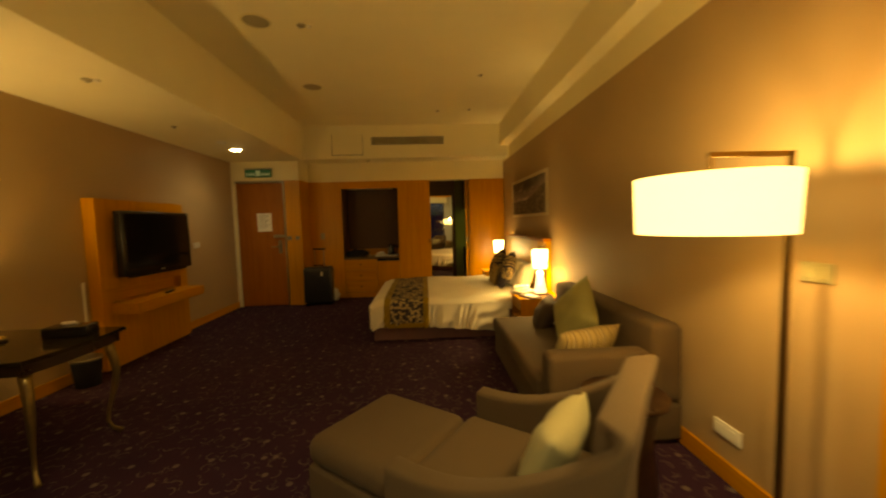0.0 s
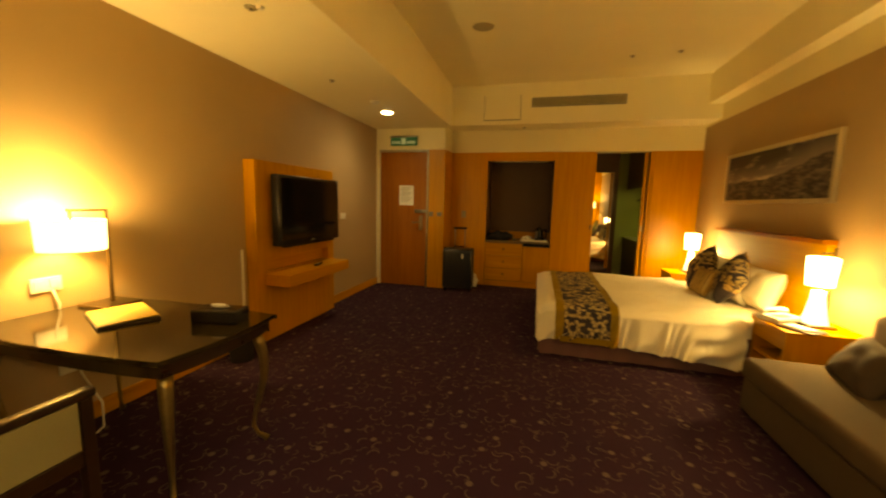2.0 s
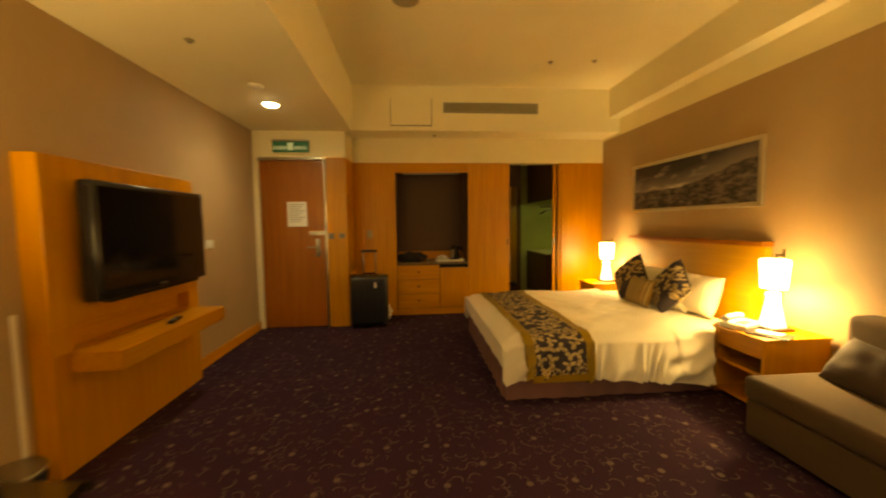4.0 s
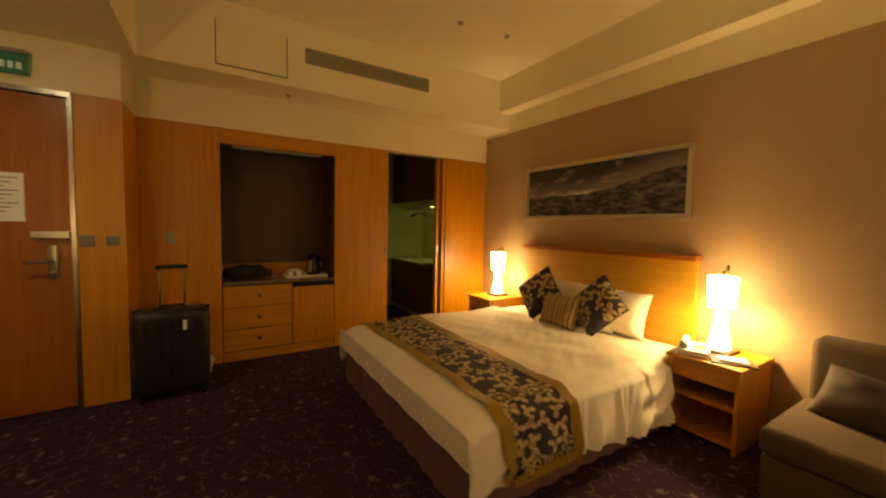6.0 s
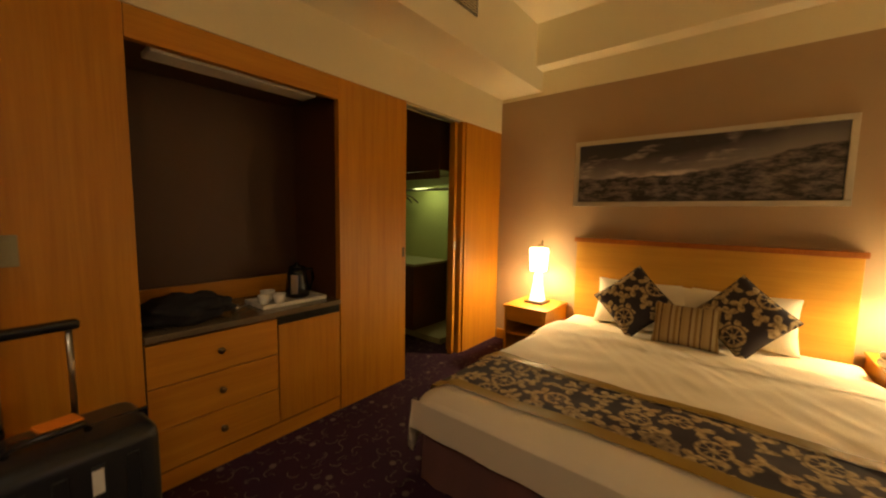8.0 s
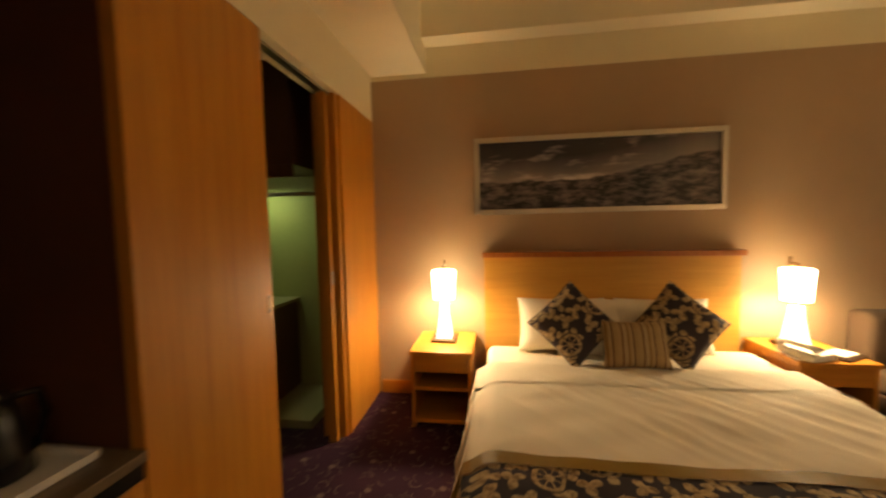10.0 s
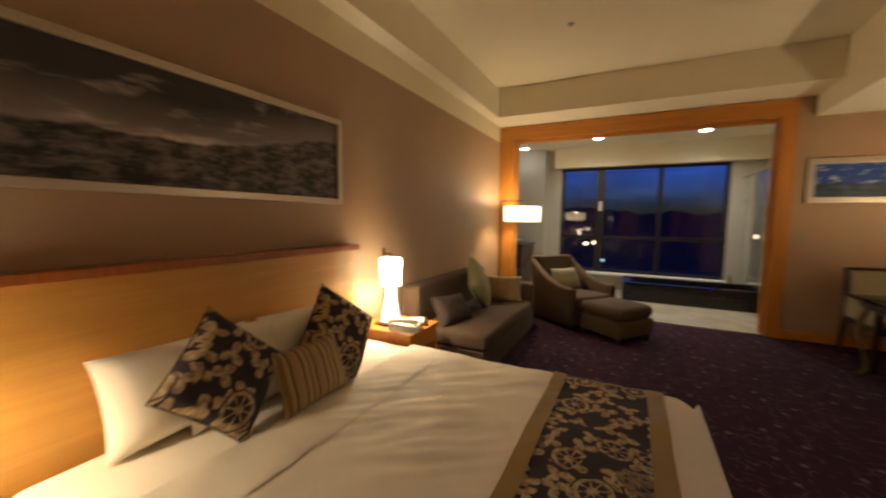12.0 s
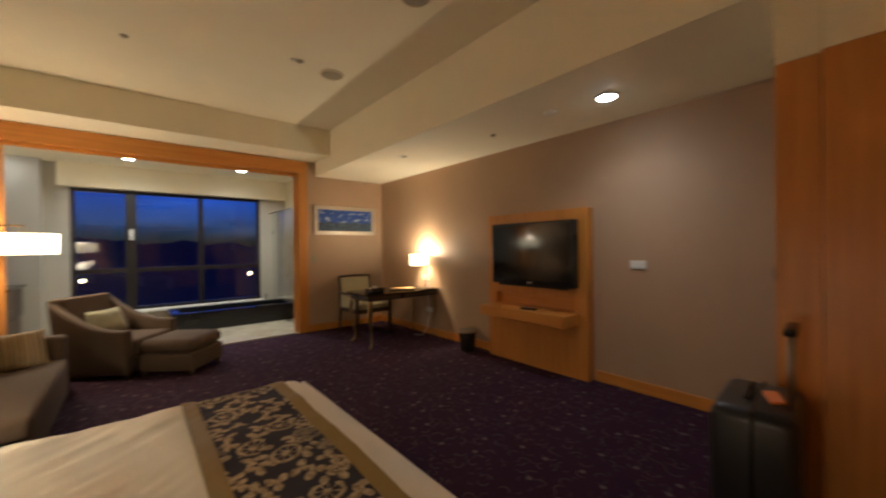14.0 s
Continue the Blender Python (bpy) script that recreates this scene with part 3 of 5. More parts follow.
    part("head", moved(lathe([(0.012, 0.05), (0.02, 0.03), (0.06, 0.0), (0.06, -0.012)], 20), pose(0.14, 0, 1.95, 0, 0, 0)), STEEL, sh)
    part("arm", tube([(0.04, 0, 2.0), (0.09, 0, 2.02), (0.14, 0, 1.99)], 0.009), STEEL, sh)
    part("mixer", box(0.0, 0.07, -0.1, 0.1, 0.98, 1.03, 0.01), STEEL, sh)
    # vanity
    v = thing("vanity", "dark wood vanity with a pale top", "vanity", (1.42, -0.35, 0))
    part("cabinet", box(-0.30, 0.32, -0.42, 0.42, 0.42, 0.80, 0.006), DARK_WOOD, v)
    part("countertop", box(-0.33, 0.32, -0.45, 0.45, 0.802, 0.835, 0.006), TUB, v)
    part("basin", lathe([(0.10, 0.836), (0.17, 0.85), (0.20, 0.90), (0.205, 0.905), (0.19, 0.90), (0.15, 0.86), (0.02, 0.845)], 28), PORCELAIN, v, "white basin")
    part("leg", box(-0.28, -0.22, -0.4, 0.4, 0.004, 0.42), DARK_WOOD, v)
    for x in (-0.01, -1.45):
        downlight((x, -0.15, 2.6))
    downlight((1.3, -0.55, 2.6))


def downlight(at):
    d = thing("downlight", "small round recessed ceiling downlight, lit", "downlight", at, 0, "recessed downlights")
    part("trim", lathe([(0.055, -0.001), (0.085, -0.002), (0.085, -0.010), (0.060, -0.014), (0.055, -0.001)], 28), WHITE, d, "white ring")
    part("lens", lathe([(0.062, -0.0145), (0.056, -0.019), (0.035, -0.023), (0.001, -0.025)], 24), LENS, d, "glowing lens")


bathroom()
downlight((-2.79, 5.43, ZS))


def outside():
    structure("ground", box(-400, 400, -600, -1.4, -12.2, -12), GROUND, "dark ground outside at dusk")
    def ridge(y, h, seed, step):
        bm = bmesh.new()
        top, low = [], []
        for i in range(241):
            x = -360 + i * 3
            z = -12 + h * (0.55 + 0.5 * noise.noise(Vector((x * 0.012, seed, 0)))) + 1.7 * step * noise.noise(Vector((x * 0.11, seed, 3))) + 1.1 * step * noise.noise(Vector((x * 0.31, seed, 7)))
            top.append(bm.verts.new((x, y, z)))
            low.append(bm.verts.new((x, y, -12.5)))
        for i in range(240):
            bm.faces.new((low[i], low[i + 1], top[i + 1], top[i]))
        return bm
    structure("backdrop", join(ridge(-180, 22, 1.3, 1.3), ridge(-110, 11.5, 5.1, 1.7)), HILL, "dark wooded hills against the evening sky")
    def dot(x, y, z, r, mat, n):
        solo("far_light", lathe([(0.001, r), (r * 0.8, r * 0.6), (r, 0), (r * 0.8, -r * 0.6), (0.001, -r)], 10), mat, "small warm street light far outside" if mat is LIGHT_DOT else "small cool street light far outside", "street light", (x, y, z), (0, 0, 0), "far street lights")
    for x, z in ((8, -4.6), (10, -4.9), (-22, -4.7), (-24, -4.5), (-25.4, -4.6), (20, -2), (22, -2.2)):
        dot(x, -95, z, 0.42, LIGHT_DOT, 0)
    for x, z in ((-60, -2.5), (-62.5, -2.2), (6, -9)):
        dot(x, -95, z, 0.4, LIGHT_DOT_BLUE, 0)


outside()


# ---- entrance door and wardrobe wall ----
def entrance():
    d = structure("door_1", box(-3.325, -2.575, YE + 0.02, YE + 0.065, 0.008, 2.045, 0.003), DOOR_WOOD, "closed reddish wooden entrance door")
    part("door_frame", join(box(-3.33 + 0.002, -2.552, YE - 0.012, YE + 0.10, 2.048, 2.078), box(-2.572, -2.548, YE - 0.012, YE + 0.10, 0, 2.046)), STEEL, d, "thin steel door frame")
    h = part("door_handle", box(-2.69, -2.64, YE + 0.002, YE + 0.018, 0.88, 1.10, 0.012, 3), STEEL, d, "steel lock plate")
    part("lever", tube([(-2.665, YE + 0.0, 1.0), (-2.665, YE - 0.045, 1.0), (-2.70, YE - 0.05, 1.0), (-2.78, YE - 0.05, 0.995)], 0.010), STEEL, h)
    part("cylinder", moved(lathe([(0.001, 0), (0.015, 0), (0.015, 0.02), (0.001, 0.022)], 16), pose(-2.665, YE + 0.002, 0.92, 90)), STEEL, h)
    part("bolt_bar", box(-2.76, -2.58, YE - 0.012, YE + 0.018, 1.145, 1.19, 0.004), STEEL, d, "pale door guard")
    p = solo("notice_sheet", box(-0.115, 0.115, -0.001, 0.001, -0.15, 0.15), PAPER, "white printed notice fixed to the entrance door", "notice", (-2.90, YE + 0.017, 1.40))
    for i in range(9):
        part("text_line", box(-0.09, 0.09 - 0.03 * (i % 3), -0.0022, -0.0012, 0.115 - i * 0.026, 0.122 - i * 0.026), GREY_VENT, p)
    structure("panel_entry", join(box(-2.546, -2.30, YE, YE + 0.15, 0, 2.078, 0.002), box(-2.34, -2.302, YE + 0.152, YW + 0.05, 0, 2.09)), OAK, "oak panel beside the entrance door")
    # exit sign above the door
    e = thing("exit_sign", "green and white emergency exit sign over the door", "exit sign", (-2.93, YE - 0.035, 2.19))
    part("casing", box(-0.205, 0.205, -0.02, 0.02, -0.055, 0.062, 0.004), GREEN_SIGN, e)
    part("bracket", join(box(-0.21, 0.21, -0.03, 0.03, 0.063, 0.085, 0.003), box(-0.2, -0.18, 0.021, 0.034, -0.04, 0.062)), STEEL, e)
    part("pictogram", join(box(-0.035, 0.035, -0.022, -0.0205, -0.04, 0.048)), SIGN_WHITE, e, "white doorway shape")
    for x in (-0.17, -0.135, -0.10, -0.065, 0.065, 0.10, 0.135, 0.17):
        part("character_bar", box(x - 0.011, x + 0.011, -0.022, -0.0205, -0.03, 0.01), SIGN_WHITE, e)


entrance()


def plate(name, at, face, w, h, label, mat=WHITE, knobs=1):
    """A wall plate; face: the direction that it looks in, '+x', '-x' or '-y'."""
    t = thing(name, label, "wall switch" if "switch" in name else "wall socket", at, {"-y": 0, "+x": 90, "-x": -90, "+y": 180}[face])
    part("plate", box(-w / 2, w / 2, -0.010, 0.0, -h / 2, h / 2, 0.003), mat, t)
    for k in range(knobs):
        c = (k + 0.5) * w / knobs - w / 2
        part("rocker", box(c - w / knobs * 0.32, c + w / knobs * 0.32, -0.014, -0.0102, -h * 0.3, h * 0.3, 0.002), mat, t)
    return t


plate("light_switch", (-2.50, YE - 0.001, 1.13), "-y", 0.07, 0.07, "grey light switch on the oak panel", GREY_VENT)
plate("key_switch", (-2.37, YE - 0.001, 1.13), "-y", 0.07, 0.06, "grey key card switch on the oak panel", GREY_VENT, 1)
plate("light_switch", (-2.09, YW - 0.001, 1.13), "-y", 0.07, 0.11, "cream light switch on the oak panel", CUSHION_CREAM)
plate("light_switch", (XL + 0.001, 5.40, 1.10), "+x", 0.13, 0.075, "white double light switch on the wallpaper", WHITE, 2)
plate("light_switch", (-2.19, YO + 0.001, 1.12), "+y", 0.06, 0.10, "pale light switch beside the opening", CUSHION_CREAM)
plate("light_switch", (XB - 0.001, 1.50, 1.09), "-x", 0.12, 0.075, "pale light switch on the wallpaper", CUSHION_CREAM, 2)
plate("wall_socket", (XB - 0.001, 1.88, 0.25), "-x", 0.16, 0.075, "white wall socket low on the wallpaper", WHITE, 2)
plate("wall_socket", (XB - 0.001, 3.72, 0.27), "-x", 0.12, 0.075, "white wall socket beside the bedside table", WHITE, 2)
plate("wall_socket", (XL + 0.001, 2.38, 0.83), "+x", 0.13, 0.075, "white wall socket above the desk", WHITE, 2)
plate("wall_socket", (XL + 0.001, 2.46, 0.36), "+x", 0.13, 0.075, "white wall socket under the desk", WHITE, 2)


def knob(parent, x, y, z):
    part("knob", moved(lathe([(0.008, 0), (0.008, 0.012), (0.016, 0.02), (0.016, 0.028), (0.001, 0.031)], 14), pose(x, y, z, 90)), METAL, parent, "dark metal knob")


def wardrobe():
    n0, n1, nt = -1.73, -0.735, 1.962
    structure("panel_wardrobe", box(-2.30, n0 - 0.002, YW, YW + 0.04, 0, 2.091, 0.002), OAK, "tall oak wardrobe panel")
    structure("panel_header", box(n0, n1, YW, YW + 0.04, nt, 2.091, 0.002), OAK_X, "oak panel above the minibar niche")
    structure("panel_tall", box(n1 + 0.002, -0.15, YW, YW + 0.045, 0, 2.091, 0.002), OAK, "tall oak sliding door panel")
    structure("panel_right", box(0.60, XB - 0.002, YW, YW + 0.04, 0, 2.091, 0.002), OAK, "oak wardrobe panel beside the bed wall")
    structure("niche", join(box(n0, n1, YW + 0.52, YW + 0.54, 0.75, nt + 0.1)), BROWN_BACK, "dark brown back of the minibar niche")
    ns = structure("niche_side", box(n0 - 0.02, n0, YW + 0.042, YW + 0.52, 0, nt + 0.1), CLOSET_DARK, "dark veneered sides of the niche")
    part("side_panel", box(n1, n1 + 0.02, YW + 0.047, YW + 0.52, 0, nt + 0.1), CLOSET_DARK, ns)
    part("top_panel", box(n0, n1, YW + 0.042, YW + 0.52, nt + 0.03, nt + 0.1), CLOSET_DARK, ns)
    l = thing("niche_light", "unlit pale strip light in the niche top", "strip light", ((n0 + n1) / 2, YW + 0.15, nt + 0.03))
    part("diffuser", box(-0.40, 0.40, -0.07, 0.07, -0.03, 0, 0.006), WHITE, l)
    c = thing("minibar_cabinet", "oak minibar cabinet with three drawers and a fridge door", "cabinet", (n0, YW, 0))
    w = n1 - n0
    part("carcass", box(0.002, w - 0.002, 0.025, 0.5, 0.0, 0.70), CLOSET_DARK, c)
    part("plinth", box(0.004, w - 0.004, 0.004, 0.024, 0.0, 0.085), OAK_X, c)
    for i in range(3):
        d = part("drawer", box(0.004, 0.585, 0.0, 0.022, 0.095 + i * 0.2, 0.289 + i * 0.2, 0.002), OAK_X, c)
        knob(d, 0.295, -0.001, 0.20 + i * 0.2)
    part("door", box(0.592, w - 0.004, 0.0, 0.022, 0.095, 0.652, 0.002), OAK, c)
    # black filler strip: the shade of the gap above the door is put in as colour
    part("slot", box(0.592, w - 0.004, 0.004, 0.0245, 0.654, 0.7015), BLACK, c, "black strip for the shaded gap above the fridge door")
    part("upstand", box(0.004, w - 0.004, 0.49, 0.515, 0.732, 0.85), OAK_X, c)
    solo("worktop", box(0.002, w - 0.002, -0.012, 0.515, 0.702, 0.732, 0.004), STONE, "brown stone minibar worktop", "worktop", (n0, YW, 0))
    # things on the worktop
    z = 0.732
    t = thing("serving_tray", "pale serving tray on the minibar worktop", "tray", (-0.98, YW + 0.20, z))
    part("base", box(-0.20, 0.20, -0.12, 0.12, 0.0, 0.008, 0.003), PAPER, t)
    part("rim", join(box(-0.20, 0.20, -0.12, -0.112, 0.008, 0.022), box(-0.20, 0.20, 0.112, 0.12, 0.008, 0.022), box(-0.20, -0.192, -0.112, 0.112, 0.008, 0.022), box(0.192, 0.20, -0.112, 0.112, 0.008, 0.022)), PAPER, t)
    k = thing("kettle", "black and steel electric kettle on the tray", "kettle", (-0.90, YW + 0.22, z + 0.009))
    part("body", lathe([(0.055, 0), (0.072, 0.01), (0.070, 0.06), (0.058, 0.15), (0.050, 0.185)], 28), BLACK, k)
    part("steel_panel", moved(box(-0.022, 0.022, -0.006, 0.006, -0.06, 0.06, 0.005), pose(-0.045, -0.046, 0.09, -8, 0, -40)), STEEL, k, "bright steel panel")
    part("lid", lathe([(0.050, 0.186), (0.045, 0.198), (0.015, 0.205), (0.012, 0.218), (0.001, 0.220)], 24), BLACK, k)
    part("handle", tube([(0.055, 0.0, 0.175), (0.10, 0.0, 0.17), (0.112, 0.0, 0.11), (0.09, 0.0, 0.04), (0.066, 0, 0.03)], 0.010), BLACK, k)
    for x, y, s in ((-1.08, 0.24, 1), (-1.06, 0.14, 0.9), (-1.13, 0.18, 0.85)):
        m = thing("cup", "white porcelain cup on the tray", "cup", (x, YW + y, z + 0.009), 40 * s, "cups on the tray")
        part("bowl", lathe([(0.022 * s, 0), (0.034 * s, 0.02), (0.042 * s, 0.065 * s), (0.039 * s, 0.065 * s), (0.030 * s, 0.02), (0.001, 0.012)], 22), PORCELAIN, m)
        part("handle", tube([(0.036 * s, 0, 0.05), (0.060 * s, 0, 0.05), (0.060 * s, 0, 0.022), (0.036 * s, 0, 0.02)], 0.004, 8), PORCELAIN, m)
    solo("ice_tongs", join(tube([(0, 0, 0.01), (0.1, 0.01, 0.012), (0.16, 0.02, 0.006)], 0.005, 6), tube([(0, 0.01, 0.02), (0.02, 0, 0.01)], 0.02, 8)), STEEL, "small steel opener lying on the worktop", "opener", (-1.30, YW + 0.15, z + 0.004), (0, 0, 30))
    bag = bmesh.new()
    bmesh.ops.create_icosphere(bag, subdivisions=4, radius=1)
    for v in bag.verts:
        n = 1 + 0.30 * noise.noise(v.co * 2.3) + 0.12 * noise.noise(v.co * 6)
        v.co = Vector((v.co.x * 0.20 * n, v.co.y * 0.16 * n, max(-0.055, v.co.z * 0.075 * n) + 0.055))
    for f in bag.faces:
        f.smooth = True
    solo("bundled_clothes", bag, CLOTHES, "crumpled black clothes heaped on the worktop", "clothes", (-1.52, YW + 0.18, z))
    # closet: jamb, track, linings and fittings
    structure("closet_jamb", join(box(0.50, 0.535, YW + 0.05, YW + 0.10, 0, 2.091), box(0.56, 0.60, YW + 0.015, YW + 0.16, 0, 2.091)), OAK, "oak edge of the open closet door")
    structure("closet_track", join(box(-0.15, 0.60, YW + 0.05, YW + 0.09, 2.078, 2.092)), STEEL, "steel sliding door track")
    structure("pull_plate", join(box(0.504, 0.53, YW + 0.044, YW + 0.0495, 0.96, 1.04, 0.002)), STEEL, "small steel finger pull")
    structure("panel_pull", box(-0.19, -0.165, YW - 0.004, YW - 0.0002, 0.96, 1.03, 0.001), METAL, "small dark finger pull")
    structure("closet_wall", join(box(-0.70, -0.64, YW + 0.6, 9.0, 0, 2.9), box(0.42, XB - 0.03, 8.55, 8.6, 0, 2.9), box(0.40, 0.42, 8.30, 8.55, 0, 2.3)), CLOSET, "pale green lit closet lining")
    structure("closet_side", box(XB - 0.03, XB - 0.002, YW + 0.16, 8.55, 0, 2.35), CLOSET, "pale green lit closet side")
    structure("ceiling_closet", box(-0.7, XB, YW + 0.16, 8.6, 2.35, 2.42), CEILING)
    structure("mirror_wall", box(-0.64, 0.42, 8.28, 8.3, 0, 2.3), CLOSET_DARK, "dark wall carrying the closet mirror")
    m = thing("mirror", "tall mirror on the closet wall reflecting the room", "mirror", (-0.22, 8.275, 0))
    part("mirror_glass", box(-0.38, 0.56, -0.006, 0.0, 0.12, 1.90), MIRROR, m)
    part("mirror_frame", join(box(-0.40, 0.585, -0.012, 0.0, 1.901, 1.925), box(0.561, 0.585, -0.012, 0.0, 0.1, 1.90)), CLOSET_DARK, m)
    u = thing("closet_unit", "open closet unit with dark top cupboard and shelf", "closet", (0.62, 7.15, 0))
    part("top_cupboard", box(0.0, 0.546, 0.10, 1.39, 1.70, 2.34, 0.003), CLOSET_DARK, u)
    part("valance_board", box(0.0, 0.02, 0.10, 1.39, 1.62, 1.698), CLOSET_DARK, u)
    part("shelf", box(-0.01, 0.546, 0.40, 1.39, 0.735, 0.76), CUSHION_CREAM, u)
    part("drawer_box", box(0.0, 0.546, 0.42, 1.39, 0.06, 0.734), CLOSET_DARK, u)
    part("floor_board", box(0.0, 0.546, 0.05, 1.39, 0.0, 0.055), CUSHION_CREAM, u)
    part("hanging_rail", tube([(0.26, 0.08, 1.54), (0.26, 1.39, 1.54)], 0.014), STEEL, u)
    part("strip_light", box(0.05, 0.09, 0.35, 0.75, 1.675, 1.698), glow("closet_lamp", (0.9, 1.0, 0.6), 2.5), u, "lit strip light")
    for i in range(4):
        hgr = thing("coat_hanger", "dark wooden coat hanger on the closet rail", "hanger", (0.88, 7.95 + i * 0.07, 1.54), 90 + 8 * i, "coat hangers")
        part("hook", tube([(0, 0, 0.017), (0, 0.02, 0.0), (0, 0.0, -0.05)], 0.003, 6), STEEL, hgr)
        part("shoulders", tube([(0, -0.20, -0.13), (0, -0.1, -0.07), (0, 0, -0.05), (0, 0.1, -0.07), (0, 0.20, -0.13)], 0.009, 8), DARK_WOOD, hgr)


wardrobe()


# ---- ceiling fittings ----
def ceiling_fittings():
    v = thing("air_vent", "long slatted air conditioning grille on the bulkhead", "air vent", (-0.50, 6.5, 2.70))
    part("backing", box(-0.585, 0.585, -0.004, -0.001, -0.055, 0.055), BLACK, v)
    part("frame", join(box(-0.60, 0.60, -0.012, 0, 0.05, 0.062), box(-0.60, 0.60, -0.012, 0, -0.062, -0.05), box(-0.60, -0.585, -0.012, 0, -0.05, 0.05), box(0.585, 0.60, -0.012, 0, -0.05, 0.05)), GREY_VENT, v)
    for i in range(6):
        part("slat", moved(box(-0.585, 0.585, -0.006, 0.006, -0.0025, 0.0025), pose(0, -0.008, -0.042 + i * 0.017, 20)), CREAM, v)
    for i in range(5):
        part("divider", box(-0.40 + i * 0.2, -0.396 + i * 0.2, -0.011, -0.004, -0.05, 0.05), GREY_VENT, v)
    h = thing("access_hatch", "flush ceiling access hatch with a dark gap", "access hatch", (-1.50, 6.5, 2.65))
    part("hatch_panel", box(-0.25, 0.25, -0.006, -0.001, -0.165, 0.165), CEILING, h)
    part("gap", join(box(-0.255, 0.255, -0.003, -0.0005, -0.174, -0.166), box(-0.256, -0.2505, -0.003, -0.0005, -0.17, 0.16), box(0.2505, 0.256, -0.003, -0.0005, -0.17, 0.16)), BLACK, h)
    for x, y in ((-1.55, 3.33), (-1.53, 4.75)):
        s = thing("ceiling_speaker", "round pale ceiling speaker grille", "ceiling speaker", (x, y, ZT), 0, "ceiling speakers")
        part("rim", lathe([(0.10, -0.001), (0.115, -0.003), (0.112, -0.010), (0.10, -0.010), (0.10, -0.001)], 32), CREAM, s)
        part("grille", lathe([(0.099, -0.004), (0.09, -0.008), (0.001, -0.009)], 32), SPEAKER, s)
    for x, y, z, kind in ((-1.22, 3.40, ZT, 1), (0.44, 5.70, ZT, 0), (-0.02, 5.75, ZT, 0), (0.42, 4.45, ZT, 0), (-0.02, 2.95, ZT, 0), (-2.60, 3.0, ZS, 1), (-2.83, 4.25, ZS, 0), (-2.74, 4.98, ZS, 2), (-1.20, 6.74, ZF, 0)):
        if kind == 2:
            s = thing("smoke_detector", "flat round smoke detector on the soffit", "smoke detector", (x, y, z))
            part("housing", lathe([(0.055, 0), (0.055, -0.012), (0.04, -0.022), (0.001, -0.024)], 24), WHITE, s)
        else:
            r = 0.035 if kind else 0.026
            s = thing("sprinkler", "small fire sprinkler head on the ceiling", "sprinkler", (x, y, z), 0, "sprinklers")
            part("rosette", lathe([(r, 0), (r, -0.004), (r * 0.6, -0.010), (0.001, -0.010)], 20), SPEAKER, s)
            part("head", lathe([(0.007, -0.010), (0.007, -0.016), (0.013, -0.017), (0.013, -0.020), (0.001, -0.020)], 14), STEEL, s)
            if kind:
                part("side_lamp", box(0.045, 0.08, -0.016, 0.016, -0.02, 0, 0.005), WHITE, s)


ceiling_fittings()


# ---- television wall ----
def television():
    p = thing("media_wall", "oak media wall with a slim shelf", "wall panel", (XL, 4.37, 0))
    X = 0.11
    part("back_board", join(box(0.0, X, -0.62, 0.62, 0.76, 1.63, 0.003), box(0.0, X, -0.62, 0.62, 0.0, 0.63, 0.003), box(0.0, X, -0.62, -0.50, 0.63, 0.76), box(0.0, X, 0.50, 0.62, 0.63, 0.76)), OAK, p)
    part("slot_back", box(0.0, 0.03, -0.50, 0.50, 0.63, 0.76), OAK_H, p)
    part("shelf", box(X + 0.001, 0.36, -0.53, 0.53, 0.52, 0.625, 0.004), OAK_H, p)
    t = thing("television", "black flat screen television on the oak panel", "television", (XL + X + 0.001, 4.415, 1.195))
    part("wall_mount", box(0.0, 0.03, -0.2, 0.2, -0.15, 0.15), BLACK, t)
    part("casing", box(0.03, 0.11, -0.51, 0.51, -0.325, 0.325, 0.012, 3), BLACK, t)
    part("screen", box(0.1105, 0.113, -0.475, 0.475, -0.27, 0.295), SCREEN, t, "dark glossy screen")
    part("logo_bar", box(0.1105, 0.1125, -0.03, 0.03, -0.303, -0.292), STEEL, t)
    part("speaker_lip", box(0.05, 0.10, -0.42, 0.42, -0.345, -0.326, 0.006), BLACK, t)
    r = thing("remote_control", "black remote control on the shelf", "remote control", (XL + 0.26, 4.44, 0.626), 15)
    part("body", box(-0.022, 0.022, -0.085, 0.085, 0.0, 0.018, 0.005), BLACK, r)
    for i in range(5):
        part("button_row", box(-0.015, 0.015, -0.065 + i * 0.025, -0.055 + i * 0.025, 0.0185, 0.0205), GREY_VENT, r)
    c = thing("cable_conduit", "pale plastic cable conduit on the wallpaper", "conduit", (XL, 3.69, 0))
    part("channel", box(0.0, 0.016, -0.010, 0.010, 0.10, 0.86, 0.003), WHITE, c)
    b = thing("waste_bin", "dark leather waste bin beside the panel", "waste bin", (-3.20, 3.45, 0))
    part("body", lathe([(0.085, 0.002), (0.105, 0.24), (0.105, 0.245), (0.099, 0.24), (0.08, 0.01), (0.001, 0.01)], 28), CLOTHES, b)
    part("rim_band", lathe([(0.1055, 0.225), (0.109, 0.235), (0.1055, 0.248)], 28), STEEL, b)


television()


